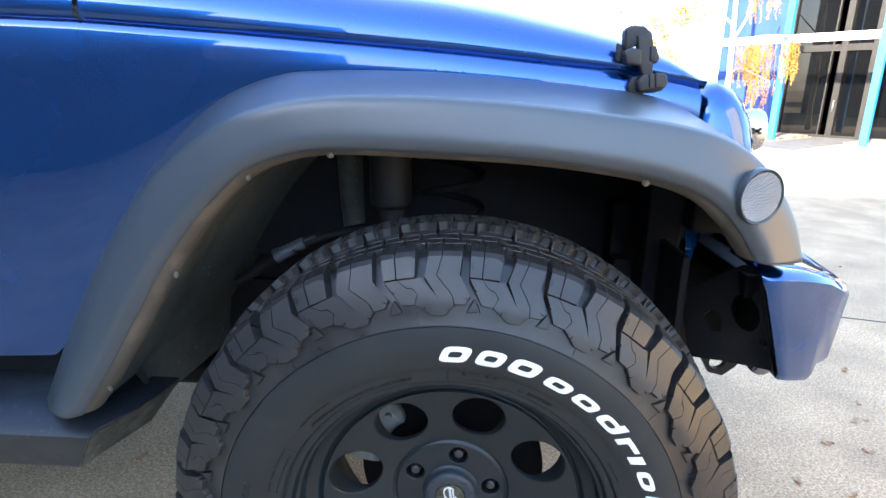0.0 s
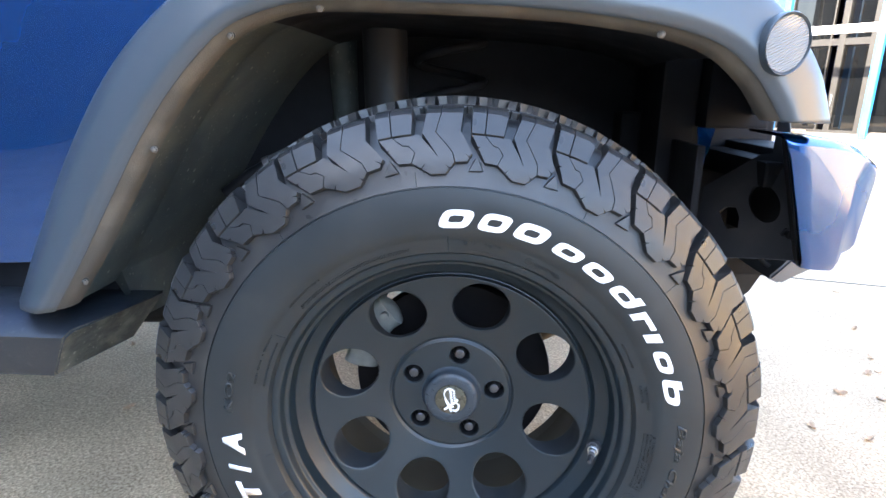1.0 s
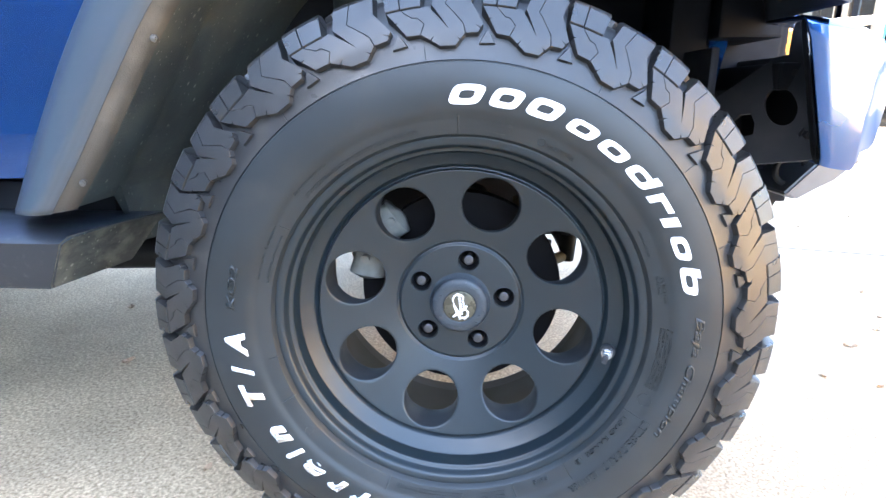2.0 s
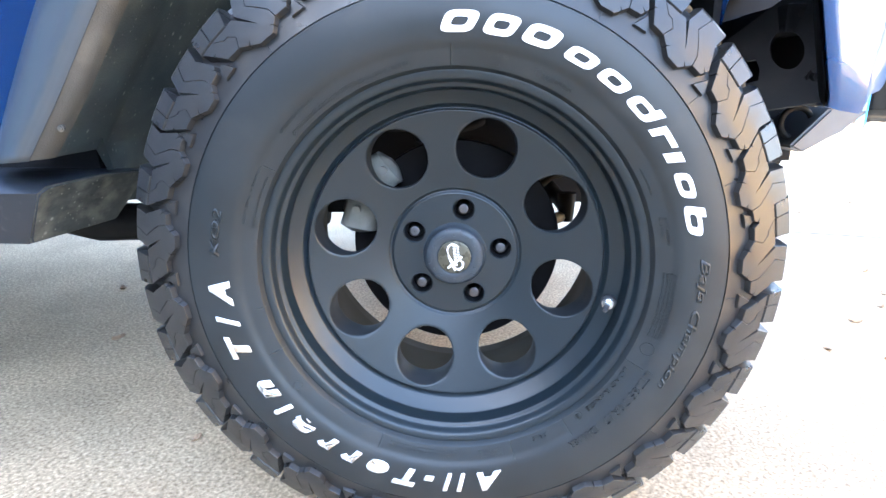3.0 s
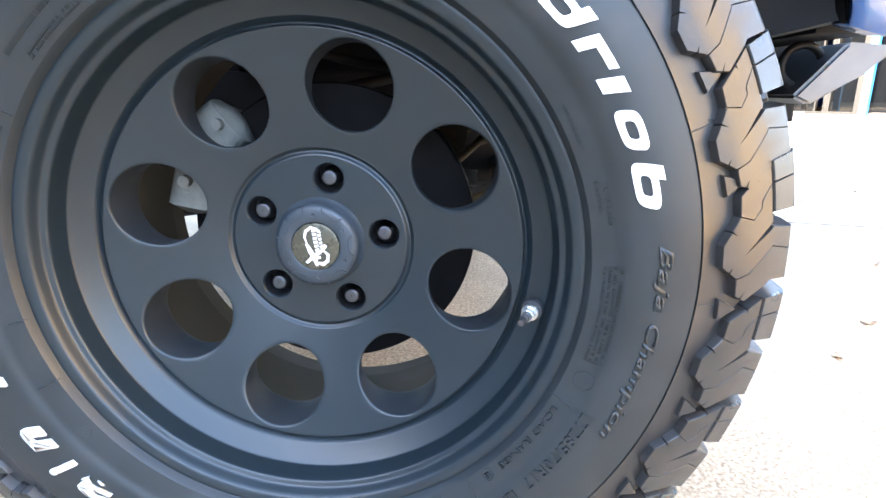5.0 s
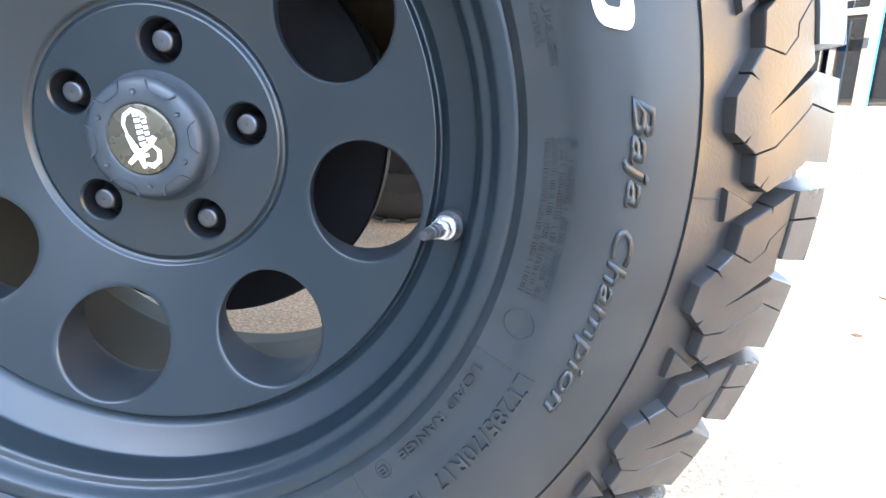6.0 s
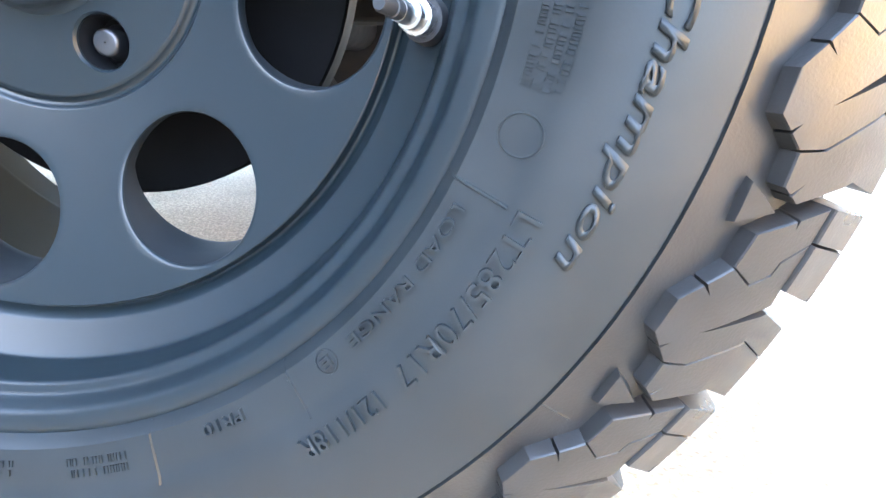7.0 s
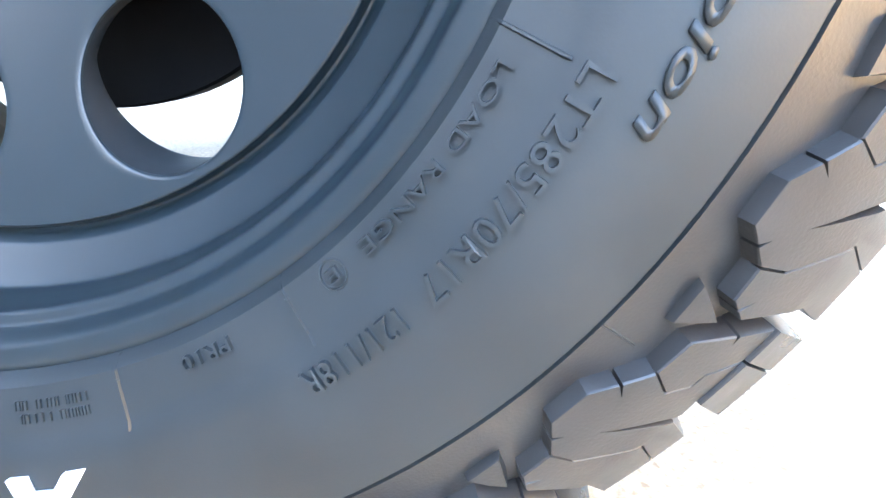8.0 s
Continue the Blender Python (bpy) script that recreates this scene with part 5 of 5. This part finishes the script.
coil = bmesh.new()
tube(coil, [(-0.02 + 0.062 * math.cos(0.5 * i), 0.44 + 0.062 * math.sin(0.5 * i), 0.50 + 0.0056 * i) for i in range(76)], 0.008, 8)
part("coil_spring", coil, DARK, vehicle, smooth=60)
hump = bmesh.new()
tube(hump, [(-0.235, 0.50, 0.97), (-0.232, 0.50, 0.80), (-0.225, 0.52, 0.60)], [0.030, 0.026, 0.022], 12)
part("well_rib", hump, LINER, vehicle, smooth=50)
hose = bmesh.new()
tube(hose, [(-0.42, 0.33, 0.655), (-0.37, 0.33, 0.690), (-0.31, 0.34, 0.722), (-0.25, 0.36, 0.742), (-0.18, 0.40, 0.750)], [0.010, 0.011, 0.012, 0.012, 0.010], 10)
brake_hose = part("brake_hose", hose, BRACKET, vehicle, "black brake hose with a metal fitting", smooth=60)
fit = bmesh.new()
tube(fit, [(-0.345, 0.333, 0.706), (-0.335, 0.335, 0.711), (-0.334, 0.335, 0.711), (-0.292, 0.345, 0.731), (-0.291, 0.345, 0.731), (-0.270, 0.352, 0.738)], [0.014, 0.014, 0.0125, 0.0125, 0.009, 0.009], 12)
part("hose_fitting", fit, SKID, brake_hose, "dull metal hose fitting", smooth=40)
strut = bmesh.new()
skin(strut, [[Vector((.396, .355, .803)), Vector((.446, .355, .803))], [Vector((.406, .358, .792)), Vector((.440, .358, .792))], [Vector((.418, .368, .734)), Vector((.434, .368, .734))], [Vector((.416, .372, .70)), Vector((.428, .372, .70))]])
st = part("grille_strut", strut, BLUE, vehicle, "blue painted strut behind the grille")
sol = st.modifiers.new("thickness", "SOLIDIFY")
sol.thickness = 0.006
hoop = bmesh.new()
tube(hoop, [(0.545 + 0.024 * math.cos(0.2618 * i), 0.300, 0.572 + 0.024 * math.sin(0.2618 * i)) for i in range(25)], 0.005, 8, caps=False)
part("tow_ring", hoop, BRACKET, vehicle, smooth=60)
skid = bmesh.new()
poly = [(.524, .536), (.579, .597), (.640, .592), (.600, .560), (.545, .526)]
prism(skid, poly, lambda p: (p[0], 0.27, p[1]), lambda p: (p[0] + 0.02, 1.53, p[1]))
bmesh.ops.bevel(skid, geom=skid.edges[:], offset=0.004, segments=2, affect="EDGES")
part("skid_plate", skid, SKID, vehicle, "grey skid plate under the bumper", smooth=40)

# ---- plain unseen walls, added to shade the yard and shape reflections ----
wall_bm = bmesh.new()
box(wall_bm, (-40, -6.5, 0), (-2.0, -6.0, 5.6), 0.05)
box(wall_bm, (-2.0, -6.5, 0), (2.2, -6.05, 1.9), 0.05)
# far slab, added to darken the low sky mirrored in the fender
box(wall_bm, (-9.0, -20.5, 0), (-0.4, -20.0, 10.0), 0.05)
tagged(finish("blocker_wall_south", wall_bm, BLOCKER_WALL), "plain unseen walls added to block sun and low sky", "wall", kind="structure")

# never in view: added to keep sun and sky off the left side
west_bm = bmesh.new()
box(west_bm, (-8.0, -6.0, 0), (-4.2, 8.0, 5.0), 0.05)
tagged(finish("blocker_wall_west", west_bm, BLOCKER_WALL), "plain unseen wall added to block the left sky", "wall", kind="structure")

# unseen reflector, added to throw golden light onto the right-hand tread
east_bm = bmesh.new()
box(east_bm, (2.6, -1.75, 0), (2.9, 0.1, 2.1), 0.03)
tagged(finish("bounce_wall_east", east_bm, BOUNCE_WALL), "plain unseen cream wall added to bounce warm sunlight", "wall", kind="structure")

# ---- yard ----
def slab(name, corners, z0, z1, mat, label, cat, kind=""):
    bm = bmesh.new()
    prism(bm, corners, lambda p: (p[0], p[1], z1), lambda p: (p[0], p[1], z0))
    return tagged(finish(name, bm, mat), label, cat, kind=kind)


slab("parking_line", [(4.22, 6.19), (4.34, 6.11), (5.02, 7.12), (4.90, 7.20)], -0.01, 0.004, STRIPE, "worn white painted parking line on concrete", "line", "structure")
slab("parking_line", [(7.3, 4.2), (7.42, 4.12), (8.9, 6.3), (8.78, 6.38)], -0.01, 0.004, STRIPE, "worn white painted parking line on concrete", "line", "structure")
slab("joint_seal", [(0.75, 2.165), (0.75, 2.157), (6.0, 0.690), (6.0, 0.70)], -0.01, 0.002, FRAME_DARK, "thin dark joint between concrete slabs", "joint", "structure")


def bl(u, n):
    v = BX @ Vector((u, n, 0))
    return (v.x, v.y)


slab("planting_bed", [bl(-2.2, 0.15), bl(0.15, 0.15), bl(0.15, 1.58), bl(-2.2, 1.58)], -0.02, 0.05, GRAVEL, "brown mulch bed along the glass front", "bed", "structure")
slab("planting_bed", [bl(1.35, 0.15), bl(6.8, 0.15), bl(6.8, 1.7), bl(1.35, 1.7)], -0.02, 0.05, GRAVEL, "brown mulch bed along the glass front", "bed", "structure")
slab("entrance_walk", [bl(0.25, -1.9), bl(1.25, -1.9), bl(1.25, 1.7), bl(0.25, 1.7)], -0.02, 0.012, MAT_RUBBER, "grey entrance mat before the glass door", "mat")

# fallen leaves
leaf_meshes = []
for k in range(3):
    bm = bmesh.new()
    rl = random.Random(20 + k)
    rows = []
    for i in range(9):
        t = i / 8
        w = 0.013 * math.sin(math.pi * min(1, t * 0.9 + 0.08)) ** 0.8 * (1 + 0.25 * rl.uniform(-1, 1))
        z = 0.004 + 0.012 * abs(t - 0.45) + 0.002 * rl.random()
        rows.append([Vector((0.050 * (t - 0.5), -w, z + 0.007)), Vector((0.050 * (t - 0.5), 0, z)), Vector((0.050 * (t - 0.5), w, z + 0.005 * (1 + k % 2)))])
    skin(bm, rows)
    low = min(v.co.z for v in bm.verts)
    for v in bm.verts:
        v.co.z -= low - 0.0005
    me = bpy.data.meshes.new("leaf")
    bm.to_mesh(me)
    bm.free()
    me.materials.append(LEAF)
    leaf_meshes.append(me)
rl = random.Random(5)
spots = [(0.92, 0.68), (1.10, 0.86), (1.20, 0.83), (1.30, 1.00), (1.44, 1.34), (1.26, 0.99), (1.34, 1.10), (1.03, 0.63), (1.76, 2.26), (1.62, 1.75), (-0.89, 0.65), (2.4, 2.2), (2.0, 1.5), (1.9, 2.7), (-0.48, 0.23), (-1.11, 1.03)]
for i, (x, y) in enumerate(spots):
    ob = new("fallen_leaf", leaf_meshes[i % 3])
    s = rl.uniform(0.45, 0.75)
    ob.matrix_world = Matrix.Translation((x, y, 0)) @ Matrix.Rotation(rl.uniform(0, 6.28), 4, "Z") @ Matrix.Diagonal((s, s, s, 1))
    tagged(ob, "curled dry brown leaf lying on the concrete", "leaf", "fallen leaves on the ground")
lit = bmesh.new()
for i in range(260):
    x, y = rl.uniform(1.5, 9), rl.uniform(2.2, 9.5)
    a, s = rl.uniform(0, 6.28), rl.uniform(0.010, 0.022)
    c, sn = math.cos(a) * s, math.sin(a) * s
    z = rl.uniform(0.004, 0.02)
    vs = [lit.verts.new(p) for p in ((x - c, y - sn, 0.002), (x + sn * 0.5, y - c * 0.5, z * 0.6), (x + c, y + sn, z), (x - sn * 0.5, y + c * 0.5, z * 0.4))]
    lit.faces.new(vs)
tagged(finish("leaf_litter", lit, LEAF), "scattered dry brown leaves on the concrete", "leaves", kind="stuff")

# tree with hanging golden foliage before the building
rt = random.Random(11)


def local(u, n, z):
    return BX @ Vector((u, n, z))


tree = thing("weeping_tree", "pale-barked tree with hanging golden foliage before the building", "tree", at=local(-0.80, -0.4, 0))


def tpart(name, bm, mat, label="", smooth=None):
    bmesh.ops.translate(bm, vec=-Vector(tree.location), verts=bm.verts)
    return part(name, bm, mat, tree, label, smooth)


tr_bm = bmesh.new()
tube(tr_bm, [local(-0.80, -0.4, 0), local(-0.83, -0.4, 0.6), local(-0.82, -0.4, 1.25), local(-0.86, -0.4, 2.0), local(-0.90, -0.4, 2.7), local(-0.95, -0.4, 4.2)], [0.075, 0.062, 0.055, 0.05, 0.045, 0.03], 12)
tpart("trunk", tr_bm, BARK, smooth=60)
for pts, r in (([(-0.86, -0.4, 2.0), (-0.70, -0.42, 2.25), (-0.51, -0.45, 2.65), (-0.3, -0.5, 3.3)], 0.03), ([(-0.83, -0.4, 1.3), (-0.6, -0.5, 1.45), (-0.3, -0.5, 1.35), (0.05, -0.55, 1.2)], 0.014),
               ([(-0.86, -0.4, 1.9), (-0.5, -0.5, 2.02), (0.0, -0.55, 2.05), (0.5, -0.6, 2.0)], 0.02), ([(-0.88, -0.4, 2.3), (-1.2, -0.45, 2.6), (-1.6, -0.5, 3.0)], 0.025)):
    bm = bmesh.new()
    n = len(pts)
    tube(bm, spline([local(*p) for p in pts], 9), [r * (1 - 0.6 * i / 8) for i in range(9)], 8)
    tpart("limb", bm, BARK, smooth=60)
fol = bmesh.new()


def strand(u, n, z0, z1):
    x = u
    z = z0
    pts = []
    while z > z1:
        pts.append(local(x, n, z))
        z -= 0.06
        x += rt.uniform(-0.018, 0.022)
    for a, b3 in zip(pts, pts[1:]):
        side = Vector((rt.uniform(-1, 1), rt.uniform(-1, 1), 0)).normalized() * 0.004
        fol.faces.new([fol.verts.new(p) for p in (a - side, a + side, b3 + side, b3 - side)])
        for _ in range(3):
            o = Vector((rt.uniform(-1, 1), rt.uniform(-1, 1), rt.uniform(-1.6, -0.3))).normalized() * rt.uniform(0.03, 0.07)
            w = o.cross(Vector((rt.uniform(-1, 1), rt.uniform(-1, 1), 0.3))).normalized() * 0.006
            m = a + o * 0.5
            fol.faces.new([fol.verts.new(p) for p in (a, m - w, a + o, m + w)])


for i in range(95):
    u = rt.gauss(-0.30, 0.20)
    u = max(-0.78, min(0.02, u))
    strand(u, -0.5 + rt.uniform(-0.15, 0.15), 2.0 - rt.random() * 0.25, 1.5 - rt.random() * (1.05 if u > -0.4 else 0.5))
for i in range(40):
    u = rt.uniform(0.22, 0.52)
    strand(u, -0.55 + rt.uniform(-0.1, 0.1), 1.98 - rt.random() * 0.15, 1.55 - rt.random() * 0.5)
for i in range(30):
    strand(rt.uniform(-0.55, 0.0), -0.5 + rt.uniform(-0.1, 0.1), 3.2 - rt.random() * 0.4, 2.2 + rt.random() * 0.4)
tagged(tpart("crown", fol, VINE, "golden hanging foliage"), kind="stuff")


def far_tree(x, y, h, spread, leaf, seed, label):
    rf = random.Random(seed)
    t = thing("tree", label, "tree", "far trees", at=(x, y, 0))
    b4 = bmesh.new()
    tube(b4, [(0, 0, 0), (0.1, 0, h * 0.3), (0, 0.1, h * 0.6), (0.1, 0, h * 0.9)], [0.16, 0.13, 0.09, 0.03], 10)
    part("trunk", b4, BARK, t, smooth=60)
    for k in range(4):
        b4 = bmesh.new()
        a = k * 1.6 + rf.random()
        tube(b4, [(0, 0, h * (0.3 + 0.1 * k)), (math.cos(a) * spread * 0.35, math.sin(a) * spread * 0.35, h * (0.45 + 0.1 * k)), (math.cos(a) * spread * 0.7, math.sin(a) * spread * 0.7, h * (0.52 + 0.1 * k))], [0.06, 0.04, 0.015], 8)
        part("limb", b4, BARK, t, smooth=60)
    b4 = bmesh.new()
    for c in range(46):
        cc = Vector((rf.gauss(0, spread * 0.38), rf.gauss(0, spread * 0.38), h * rf.uniform(0.36, 1.0)))
        for _ in range(42):
            p = cc + Vector((rf.gauss(0, 0.22), rf.gauss(0, 0.22), rf.gauss(0, 0.20)))
            d = Vector((rf.uniform(-1, 1), rf.uniform(-1, 1), rf.uniform(-1, 0.3))).normalized() * rf.uniform(0.05, 0.10)
            w = d.cross(Vector((rf.uniform(-1, 1), rf.uniform(-1, 1), rf.uniform(-1, 1)))).normalized() * 0.03
            b4.faces.new([b4.verts.new(v) for v in (p - d, p - w, p + d, p + w)])
    tagged(part("crown", b4, leaf, t), kind="stuff")
    return t


far_tree(6.6, 21.5, 5.2, 1.7, VINE, 3, "tall tree with sunlit golden leaves")
far_tree(9.0, 27.0, 4.2, 2.0, LEAF_GREEN, 4, "tree with pale sunlit green leaves")
